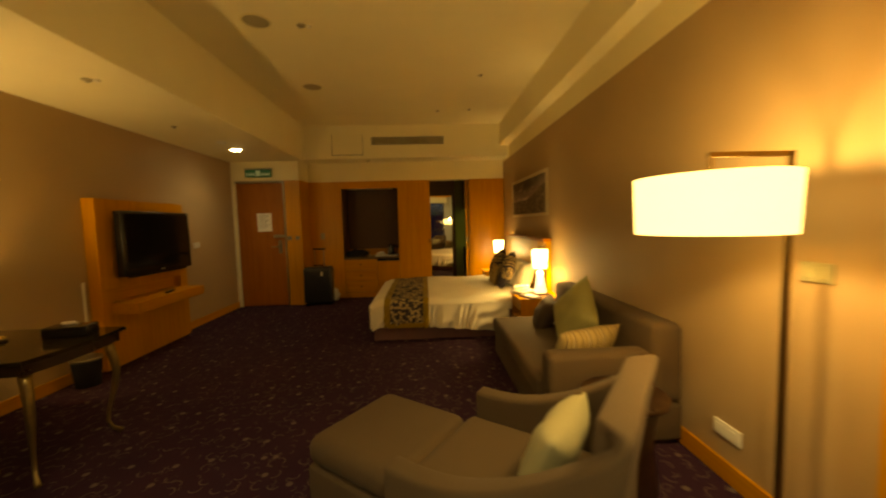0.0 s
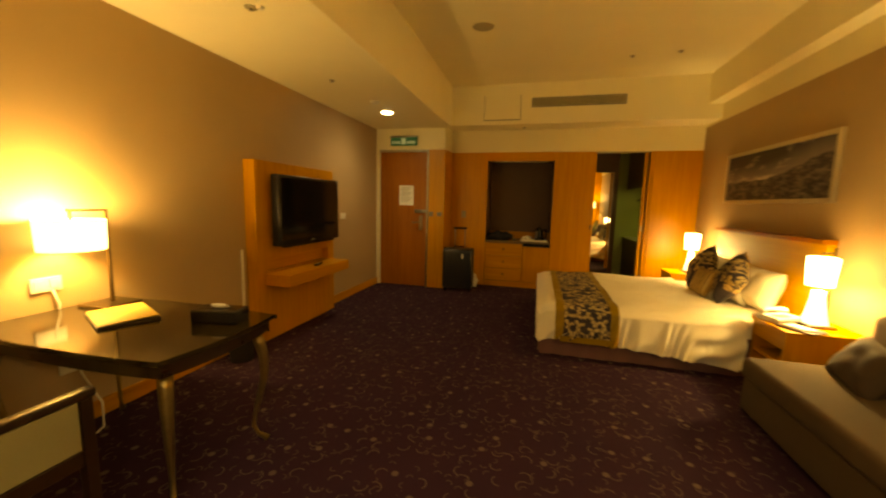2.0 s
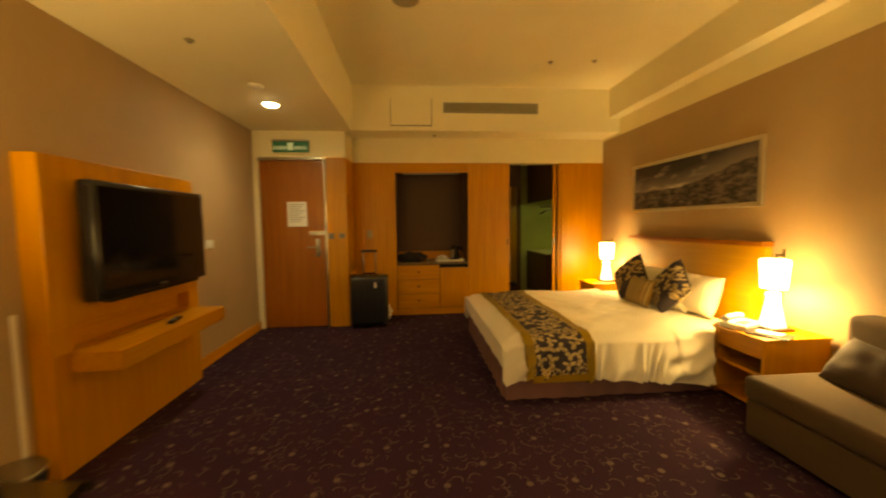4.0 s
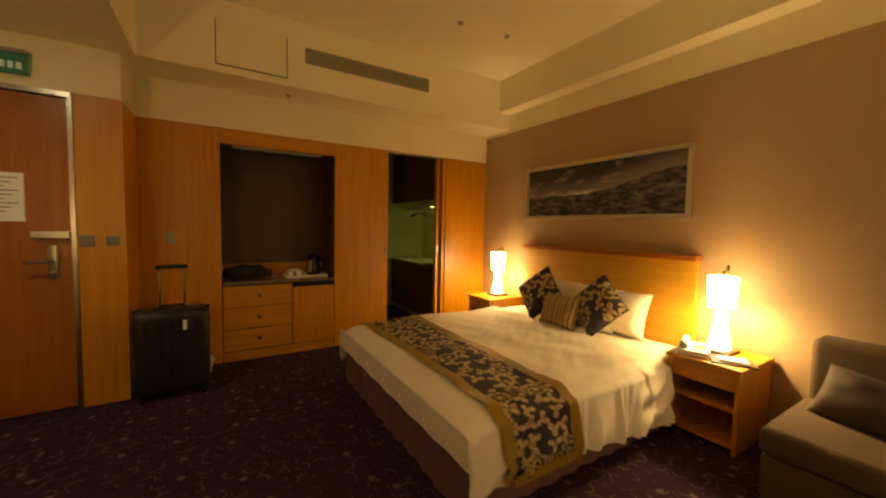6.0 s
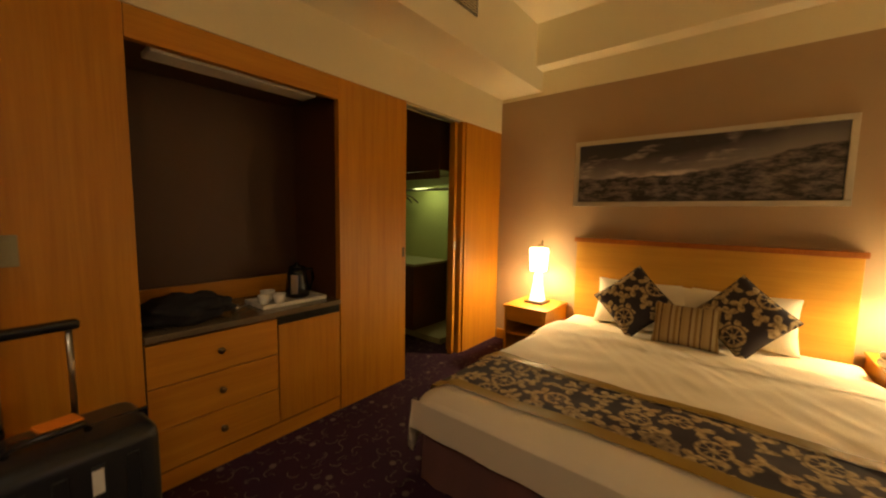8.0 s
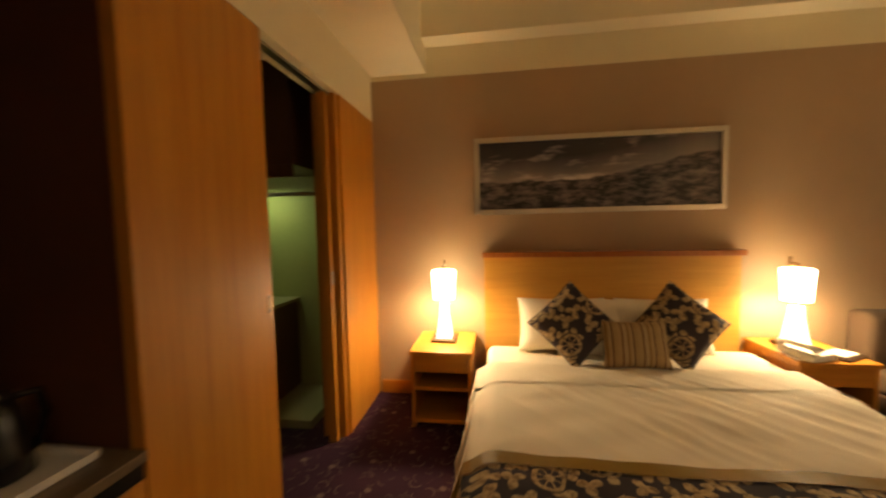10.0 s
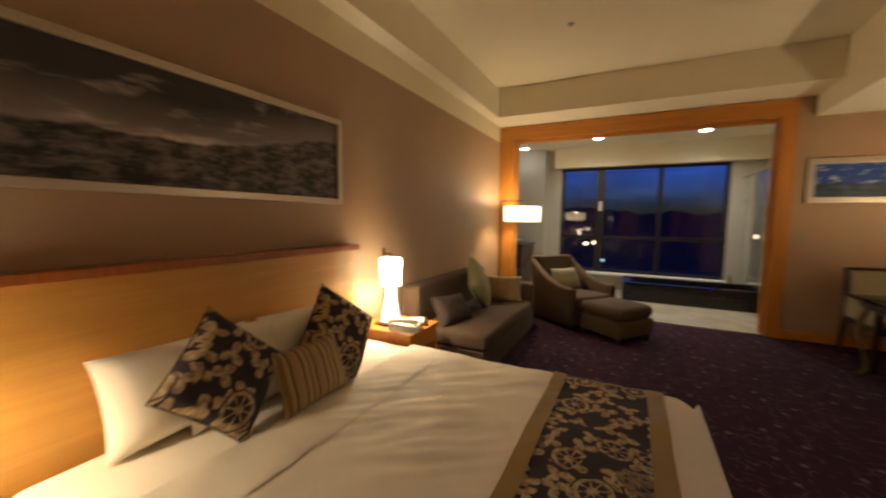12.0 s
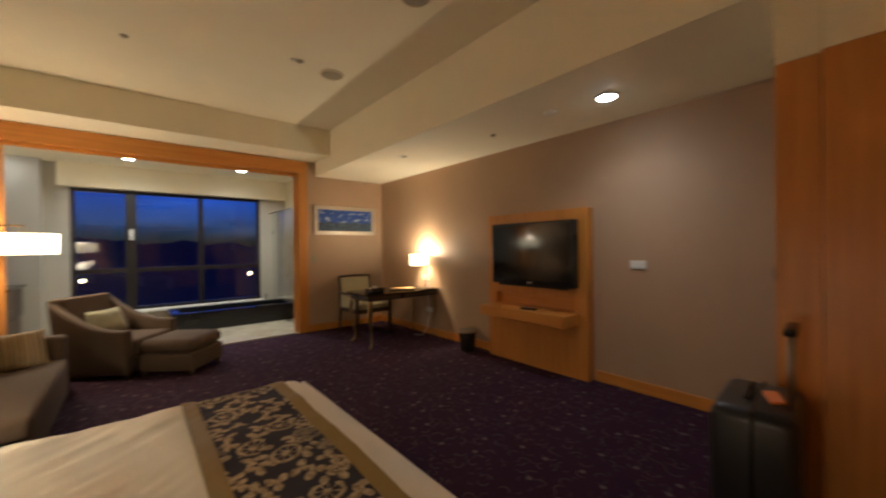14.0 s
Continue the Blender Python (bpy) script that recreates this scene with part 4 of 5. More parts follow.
# ---- desk, chair and what stands on it ----
def desk():
    x0, x1, y0, y1, h = -3.37, -2.26, 2.09, 2.68, 0.69
    d = thing("writing_desk", "dark lacquered writing desk with curved gold legs", "desk", ((x0 + x1) / 2, (y0 + y1) / 2, 0))
    w, g = (x1 - x0) / 2, (y1 - y0) / 2

    def slab(z0, z1, grow):
        bm = bmesh.new()
        n = 14
        ring = []
        for i in range(n + 1):
            u = 2 * i / n - 1
            ring.append((w + grow + 0.035 * (1 - u * u) - 0.02, u * (g + grow)))
        for i in range(n + 1):
            u = 1 - 2 * i / n
            ring.append((u * (w + grow), g + grow + 0.03 * (1 - u * u) if abs(u) < 0.96 else g + grow))
        ring += [(-w, -g - grow)]
        for i in range(1, n):
            u = 2 * i / n - 1
            ring.append((u * (w + grow), -g - grow - 0.03 * (1 - u * u)))
        lo = [bm.verts.new((a, b, z0)) for a, b in ring]
        hi = [bm.verts.new((a, b, z1)) for a, b in ring]
        bm.faces.new(hi)
        bm.faces.new(lo[::-1])
        for i in range(len(ring)):
            j = (i + 1) % len(ring)
            bm.faces.new((lo[i], lo[j], hi[j], hi[i]))
        bmesh.ops.recalc_face_normals(bm, faces=bm.faces[:])
        return bm
    part("tabletop", slab(h - 0.022, h, 0.015), LACQUER, d, "glossy dark top")
    part("apron", slab(h - 0.085, h - 0.023, -0.012), DARK_WOOD, d)
    for sx, sy in ((-1, -1), (-1, 1), (1, -1), (1, 1)):
        cx, cy = sx * (w - 0.06), sy * (g - 0.05)
        pts, rad = [], []
        for k in range(13):
            s = k / 12
            z = (h - 0.09) * (1 - s)
            bow = 0.024 * math.sin(s * math.pi * 1.7) + (0.045 * ((s - 0.8) / 0.2) ** 2 if s > 0.8 else 0)
            pts.append((cx + sx * bow, cy + sy * bow * 0.8, max(0.012, z)))
            rad.append(0.029 - 0.019 * min(1, s * 1.35) + (0.006 if s > 0.95 else 0))
        part("leg", tube(pts, rad, 10), GOLD, d, "antique gold cabriole leg")
    l = thing("desk_lamp", "bronze desk lamp with a lit drum shade", "lamp", (-3.23, 2.42, h))
    part("shade", lathe([(0.132, 0.325), (0.137, 0.48), (0.135, 0.48), (0.130, 0.325), (0.132, 0.325)], 40), SHADE, l, "glowing drum shade")
    part("base", box(-0.10, 0.10, 0.05, 0.25, 0.0, 0.015, 0.004), METAL, l)
    part("pole", join(box(-0.007, 0.007, 0.153, 0.167, 0.015, 0.520), box(-0.007, 0.007, -0.01, 0.167, 0.5205, 0.533), box(-0.005, 0.005, -0.005, 0.005, 0.475, 0.520)), METAL, l)
    part("spider", join(box(-0.133, 0.133, -0.003, 0.003, 0.472, 0.476), box(-0.003, 0.003, -0.133, 0.133, 0.4715, 0.4755)), METAL, l)
    f = thing("leather_folder", "tan leather stationery folder lying on the desk", "folder", (-2.93, 2.42, h), -25)
    part("cover", box(-0.17, 0.17, -0.12, 0.12, 0.0, 0.012, 0.004), DARK_WOOD, f)
    part("inner_sheet", moved(box(-0.165, 0.165, -0.115, 0.115, 0.013, 0.018, 0.002), pose(0, 0, 0.004, 2)), FOLDER, f)
    t = thing("tissue_box", "black tissue box on the desk corner", "tissue box", (-2.44, 2.53, h), 12)
    part("box", box(-0.115, 0.115, -0.06, 0.06, 0.0, 0.066, 0.010, 3), BLACK, t)
    part("slot", box(-0.05, 0.05, -0.012, 0.012, 0.0662, 0.0675), METAL, t)
    part("tissue", moved(pad(0.075, 0.03, 0.014, 2.0, 8), pose(0, 0, 0.077, 60)), PAPER, t)
    c = thing("lamp_cord", "white lamp cord hanging behind the desk", "cable", (XL, 2.42, 0))
    part("cord", tube([(0.012, -0.02, 0.80), (0.02, 0.0, 0.72), (0.012, 0.0, 0.66), (0.014, 0.02, 0.5), (0.03, 0.06, 0.30), (0.10, 0.10, 0.12), (0.16, 0.06, 0.011), (0.22, -0.05, 0.011)], 0.005, 8), WHITE, c)


desk()


def desk_chair():
    c = thing("desk_chair", "dark wooden armchair with cream upholstery at the desk", "chair", (-2.74, 1.69, 0), 0)
    w, d0, d1 = 0.27, -0.27, 0.27
    for sx in (-1, 1):
        part("front_leg", box(sx * w - 0.019, sx * w + 0.019, d1 - 0.019, d1 + 0.019, 0.0, 0.578, 0.003), DARK_WOOD, c)
        part("back_leg", tube([(sx * w, d0 - 0.05, 0.005), (sx * w, d0, 0.35), (sx * w * 0.98, d0 - 0.03, 0.60), (sx * w * 0.96, d0 - 0.08, 0.84)], [0.017, 0.022, 0.022, 0.018], 12), DARK_WOOD, c)
        part("armrest", box(sx * w - 0.024, sx * w + 0.024, d0 - 0.03, d1 + 0.03, 0.58, 0.612, 0.008, 3), DARK_WOOD, c)
        part("arm_panel", box(sx * w - 0.014, sx * w + 0.014, d0 + 0.024, d1 - 0.022, 0.394, 0.578, 0.006), CUSHION_CREAM, c, "cream upholstered side panel")
        part("side_rail", box(sx * w - 0.016, sx * w + 0.016, d0 + 0.02, d1 - 0.02, 0.335, 0.392, 0.004), DARK_WOOD, c)
    part("front_rail", box(-w + 0.02, w - 0.02, d1 - 0.016, d1 + 0.016, 0.33, 0.39, 0.004), DARK_WOOD, c)
    part("seat", box(-w + 0.018, w - 0.018, d0 + 0.02, d1 - 0.018, 0.36, 0.445, 0.022, 3), CUSHION_CREAM, c, "cream padded seat")
    part("backrest", moved(box(-w + 0.03, w - 0.03, -0.02, 0.02, -0.17, 0.17, 0.012, 3), pose(0, d0 - 0.04, 0.645, 12)), CUSHION_CREAM, c, "cream padded back")
    part("top_rail", tube([(-w * 0.97, d0 - 0.075, 0.835), (0, d0 - 0.085, 0.845), (w * 0.97, d0 - 0.075, 0.835)], 0.017, 8), DARK_WOOD, c)
    part("lower_rail", tube([(-w * 0.97, d0 - 0.005, 0.455), (w * 0.97, d0 - 0.005, 0.455)], 0.013, 8), DARK_WOOD, c)


desk_chair()


# ---- pictures ----
def picture(name, label, at, turn, w, h, border, art, frame_mat):
    p = thing(name, label, "picture", at, turn)
    part("frame", join(box(-w / 2, w / 2, -0.03, 0, h / 2 - border, h / 2, 0.004), box(-w / 2, w / 2, -0.03, 0, -h / 2, -h / 2 + border, 0.004), box(-w / 2, -w / 2 + border, -0.03, 0, -h / 2 + border, h / 2 - border, 0.004), box(w / 2 - border, w / 2, -0.03, 0, -h / 2 + border, h / 2 - border, 0.004)), frame_mat, p)
    part("print", box(-w / 2 + border, w / 2 - border, -0.016, -0.006, -h / 2 + border, h / 2 - border), art, p)
    return p


picture("landscape_picture", "wide silver framed black and white landscape print", (XB - 0.001, 5.312, 1.645), -90, 1.68, 0.55, 0.036, landscape_material(), SILVER_FRAME)
picture("blue_picture", "silver framed print of blue sky over mountains", (-2.71, YO + 0.001, 1.72), 180, 1.05, 0.46, 0.06, landscape_material(True), SILVER_FRAME)


# ---- bed ----
BX0, BX1, BY0, BY1, BZ = -0.88, 1.10, 4.32, 6.10, 0.45


def bed():
    h = thing("headboard", "oak headboard with a dark capping shelf", "headboard", (XB, 5.24, 0))
    part("board", box(-0.06, -0.002, -0.85, 0.85, 0.10, 1.06, 0.003), HEAD_WOOD, h)
    part("cap", box(-0.10, -0.002, -0.86, 0.86, 1.062, 1.10, 0.004), DOOR_WOOD, h, "darker capping shelf")
    b = thing("bed", "large bed with white linen and a mauve valance", "bed", (0, 0, 0))
    part("base", box(BX0 + 0.05, BX1, BY0 + 0.05, BY1 - 0.05, 0.06, 0.26), VALANCE, b)

    def skirt(u, v):
        # round three sides with soft pleats
        L1, L2 = BX1 - BX0, BY1 - BY0
        s = u * (2 * L1 + L2)
        wob = 0.007 * math.sin(s * 40) + 0.008 * noise.noise(Vector((s * 3, v, 2)))
        z = 0.30 * (1 - v) + 0.004
        o = 0.02 * v + wob * v
        if s < L1:
            return (BX1 - s, BY0 + 0.03 - o, z)
        if s < L1 + L2:
            return (BX0 + 0.03 - o, BY0 + (s - L1), z)
        return (BX0 + (s - L1 - L2), BY1 - 0.03 + o, z)
    part("valance", sheet_mesh(skirt, 260, 5), VALANCE, b, "mauve gathered valance")
    part("mattress", box(BX0 + 0.03, BX1 - 0.01, BY0 + 0.03, BY1 - 0.03, 0.262, BZ - 0.012, 0.05, 4), SHEET, b)

    def cover(x0, x1, side, foot, lift, seed, rough_):
        """A cloth over the bed from x0 to x1 that hangs down the sides and the foot."""
        W = BY1 - BY0

        def fn(u, v):
            t = v * (W + 2 * side) - side
            x = x0 - foot + u * (x1 - x0 + foot)
            over = max(0, x0 - x)
            r = 0.05
            wr = (0.25 if over > 0 else 1.0) * rough_ * (noise.noise(Vector((x * 2.6, t * 2.2, seed))) * 0.7 + 0.5 * noise.noise(Vector((x * 6 + t * 3, t * 5 - x * 2, seed + 4))) - 0.35 * abs(noise.noise(Vector((x * 3.3 - t * 2.4, t * 3.1, seed + 9)))) + 0.42 * noise.noise(Vector((x * 3 + t * 3, (t - 0.8 * x) * 15, seed + 15))) * max(0.0, 0.35 + noise.noise(Vector((x * 1.6, t * 1.6, seed + 21)))))
            z, y, xx = BZ + lift, BY0 + t, x
            fall = 0.0
            if t < 0:
                fall, y = -t, BY0 - 0.012 - lift
            elif t > W:
                fall, y = t - W, BY1 + 0.012 + lift
            d = min(max(t, 0), max(W - t, 0))
            z -= 0.045 * max(0, 1 - d / 0.10) ** 2
            dip = 0.0
            if over > 0:
                xx = x0 - 0.012 - lift
                z = min(z, BZ + lift - 0.045) - over
                xx -= 0.003 * math.sin(t * 23 + seed) * min(1, over / 0.12)
            else:
                e = x - x0
                if foot > 0:
                    z -= 0.045 * max(0, 1 - e / 0.10) ** 2
            if fall > 0:
                k = min(1, fall / 0.18) * (min(1, max(0.0, (x - x0) / 0.2)) if foot else 1)
                slant = x * 15 + fall * 9 + 4.5 * noise.noise(Vector((x * 3.2, fall * 1.5, seed)))
                hem = 0.015 * math.sin(slant) + 0.017 * math.sin(slant * 3.1 + 1.3 + 9 * fall) + 0.020 * noise.noise(Vector((x * 9 + fall * 7, fall * 5, seed + 2)))
                y += (-1 if t < 0 else 1) * (0.030 * k + hem * k + 0.02 * min(1, fall / 0.2))
                drop_ = 1.0 + 0.42 * min(1, max(0, (x + 0.2) / 0.9))
                z -= max(0.0, fall * drop_ - over) + 0.02 * k * noise.noise(Vector((x * 2.1, 4, seed)))
                wr *= 0.3
            return (xx, y + 0.3 * wr, max(0.03, z + wr))
        return fn
    part("duvet", sheet_mesh(cover(BX0, 0.62, 0.25, 0.15, 0.010, 1.7, 0.017), 190, 190), SHEET, b, "white duvet with soft creases")
    part("duvet_fold", sheet_mesh(cover(0.40, 0.66, 0.24, 0.0, 0.0145, 1.7, 0.017), 24, 190), SHEET, b, "turned-down white duvet edge")
    r = thing("bed_runner", "dark floral bed runner with ochre borders across the bed", "bed runner", (0, 0, 0))
    part("cloth", sheet_mesh(cover(-0.68, -0.30, 0.26, 0.0, 0.017, 1.7, 0.017), 30, 190), FLORAL, r)
    part("border", sheet_mesh(cover(-0.745, -0.675, 0.262, 0.0, 0.021, 1.7, 0.017), 8, 190), GOLD_TRIM, r, "ochre satin border")
    part("border", sheet_mesh(cover(-0.305, -0.24, 0.262, 0.0, 0.021, 1.7, 0.017), 8, 190), GOLD_TRIM, r, "ochre satin border")
    part("end_border", sheet_mesh(lambda u, v: (-0.70 + 0.42 * u, BY0 - 0.095, 0.165 + 0.05 * v), 8, 3), GOLD_TRIM, r, "ochre satin border")


bed()


def cushion(name, label, bm, mat, at, m, group=""):
    o = new(name, mesh_of(name, bm, mat))
    o.matrix_basis = Matrix.Translation(at) @ m
    return tagged(o, label, "pillow" if "pillow" in name else "cushion", group)


def lean(turn, tip, spin):
    """Stands a cushion: turned about z, tipped back, spun in its own plane."""
    return pose(0, 0, 0, 0, 0, turn) @ pose(0, 0, 0, tip) @ pose(0, 0, 0, 0, spin, 0)


for y in (5.57, 4.93):
    cushion("pillow", "plump white pillow against the headboard", pad(0.58, 0.36, 0.20), SHEET, (1.00, y, BZ + 0.165), lean(-90, -18, 0), "white pillows")
for y in (5.38, 5.09):
    cushion("pillow", "plump white pillow behind the patterned cushions", pad(0.48, 0.37, 0.18), SHEET, (0.95, y, BZ + 0.165), lean(-90, -20, 0), "white pillows")
cushion("floral_cushion", "dark floral cushion standing on its corner", pad(0.385, 0.385, 0.17), FLORAL_CUSHION, (0.79, 5.54, BZ + 0.225), lean(-86, -22, 47), "floral cushions")
cushion("floral_cushion", "dark floral cushion standing on its corner", pad(0.385, 0.385, 0.17), FLORAL_CUSHION, (0.79, 4.93, BZ + 0.225), lean(-94, -22, 41), "floral cushions")
for o in [o for o in scene.objects if o.name.startswith("floral_cushion")]:
    rim = [(0.1925 * u * (1 - 0.06 * (1 - v * v)), 0, 0.1925 * v * (1 - 0.06 * (1 - u * u))) for u, v in
           [(-1 + k / 6, -1) for k in range(12)] + [(1, -1 + k / 6) for k in range(12)] + [(1 - k / 6, 1) for k in range(12)] + [(-1, 1 - k / 6) for k in range(13)]]
    part("piping", tube(rim, 0.004, 6), CLOTHES, o, "dark corded edge")
cushion("striped_cushion", "small brown and cream striped cushion", pad(0.37, 0.27, 0.11), STRIPES, (0.69, 5.21, BZ + 0.135), lean(-90, -20, 0))


# ---- bedside tables, lamps and telephone ----
def bedside():
    x0, x1, w = 0.715, XB - 0.02, 0.385
    t = thing("bedside_table", "oak bedside table with a drawer and open shelf", "bedside table", ((x0 + x1) / 2, 4.145, 0), 0, "bedside tables")
    d = (x1 - x0) / 2
    part("top", box(-d - 0.012, d, -w / 2 - 0.01, w / 2 + 0.01, 0.475, 0.50, 0.003), OAK_H, t)
    for s in (-1, 1):
        part("side", box(-d, d, s * w / 2 - (0.022 if s > 0 else 0), s * w / 2 + (0.022 if s < 0 else 0), 0, 0.474, 0.002), OAK, t)
    part("drawer", box(-d + 0.002, -d + 0.022, -w / 2 + 0.024, w / 2 - 0.024, 0.365, 0.472, 0.002), OAK_H, t)
    part("drawer_bottom", box(-d + 0.024, d - 0.02, -w / 2 + 0.024, w / 2 - 0.024, 0.355, 0.364), CLOSET_DARK, t)
    part("shelf", box(-d + 0.006, d - 0.02, -w / 2 + 0.024, w / 2 - 0.024, 0.245, 0.265), OAK_H, t)
    part("bottom", box(-d + 0.006, d - 0.02, -w / 2 + 0.024, w / 2 - 0.024, 0.03, 0.055), OAK_H, t)
    part("back", box(d - 0.018, d, -w / 2 + 0.023, w / 2 - 0.023, 0.0, 0.472), OAK, t)
    copy_thing(t, pose((x0 + x1) / 2, 6.36, 0))
    l = thing("bedside_lamp", "lit bedside lamp with a white column given mild emission", "lamp", (0.99, 4.17, 0.50), 0, "bedside lamps")
    part("shade", lathe([(0.072, 0.29), (0.083, 0.482), (0.076, 0.490), (0.045, 0.491), (0.045, 0.489), (0.074, 0.487), (0.081, 0.480), (0.070, 0.29), (0.072, 0.29)], 36), SHADE_SMALL, l, "glowing pale shade")
    part("base", box(-0.085, 0.085, -0.085, 0.085, 0, 0.02, 0.004), METAL, l, "dark metal base")
    part("column", moved(lathe([(0.075, 0), (0.056, 0.09), (0.040, 0.18), (0.036, 0.235)], 4), pose(0, 0, 0.021, 0, 0, 45)), COLUMN, l, "white column with emission added")
    part("stem", join(box(0.055, 0.067, -0.006, 0.006, 0.02, 0.56), box(-0.006, 0.067, -0.006, 0.006, 0.515, 0.527), box(-0.005, 0.005, -0.005, 0.005, 0.40, 0.516)), METAL, l)
    copy_thing(l, pose(0.978, 6.366, 0.50))
    p = thing("telephone", "white telephone on a pad on the bedside table", "telephone", (0.82, 4.24, 0.50), -70)
    part("base", moved(box(-0.085, 0.085, -0.10, 0.10, 0, 0.04, 0.010, 3), pose(0, 0, 0.004, 4)), WHITE, p)
    part("handset", tube([(-0.05, -0.10, 0.06), (-0.05, -0.06, 0.075), (-0.05, 0.06, 0.075), (-0.05, 0.10, 0.06)], [0.024, 0.016, 0.016, 0.024], 12), WHITE, p)
    part("keypad", box(0.0, 0.065, -0.06, 0.06, 0.042, 0.047, 0.002), GREY_VENT, p)
    part("cord", tube([(-0.05, -0.10, 0.05), (-0.10, -0.12, 0.02), (-0.12, -0.05, 0.008), (-0.10, 0.02, 0.008)], 0.004, 6), WHITE, p)
    n = thing("note_pad", "white note pad on a dark tray", "note pad", (0.84, 4.04, 0.50), -60)
    part("tray", box(-0.11, 0.11, -0.08, 0.08, 0, 0.010, 0.003), DARK_WOOD, n)
    part("sheets", box(-0.07, 0.07, -0.05, 0.05, 0.011, 0.018), PAPER, n)


bedside()


# ---- sofa, armchair, ottoman, side table and floor lamp ----
def sofa():
    s = thing("sofa", "taupe fabric daybed sofa against the wall", "sofa", (0.80, 2.95, 0))
    part("base", box(-0.40, 0.38, -0.78, 0.80, 0.03, 0.24, 0.015, 3), SOFA_CLOTH, s)
    part("seat", box(-0.42, 0.22, -0.64, 0.81, 0.242, 0.375, 0.035, 4), SOFA_CLOTH, s, "thick taupe seat cushion")
    part("backrest", box(0.20, 0.385, -0.78, 0.80, 0.245, 0.71, 0.045, 4), SOFA_CLOTH, s)
    part("armrest", box(-0.40, 0.195, -0.79, -0.65, 0.245, 0.56, 0.035, 4), SOFA_CLOTH, s)
    for x in (-0.34, 0.32):
        for y in (-0.72, 0.74):
            part("foot", box(x - 0.025, x + 0.025, y - 0.025, y + 0.025, 0, 0.03), DARK_WOOD, s)


sofa()
cushion("brown_cushion", "plain brown cushion leaning on the sofa back", pad(0.42, 0.28, 0.15), CUSHION_DARK, (0.82, 3.47, 0.475), lean(-100, -34, 4))
cushion("sage_cushion", "sage green cushion standing on its corner", pad(0.42, 0.42, 0.15), CUSHION_GREEN, (0.82, 2.83, 0.62), lean(-82, -20, 45))
cushion("striped_cushion", "wide striped cushion against the sofa arm", pad(0.48, 0.30, 0.13), STRIPES, (0.72, 2.44, 0.50), lean(-160, -24, 0))


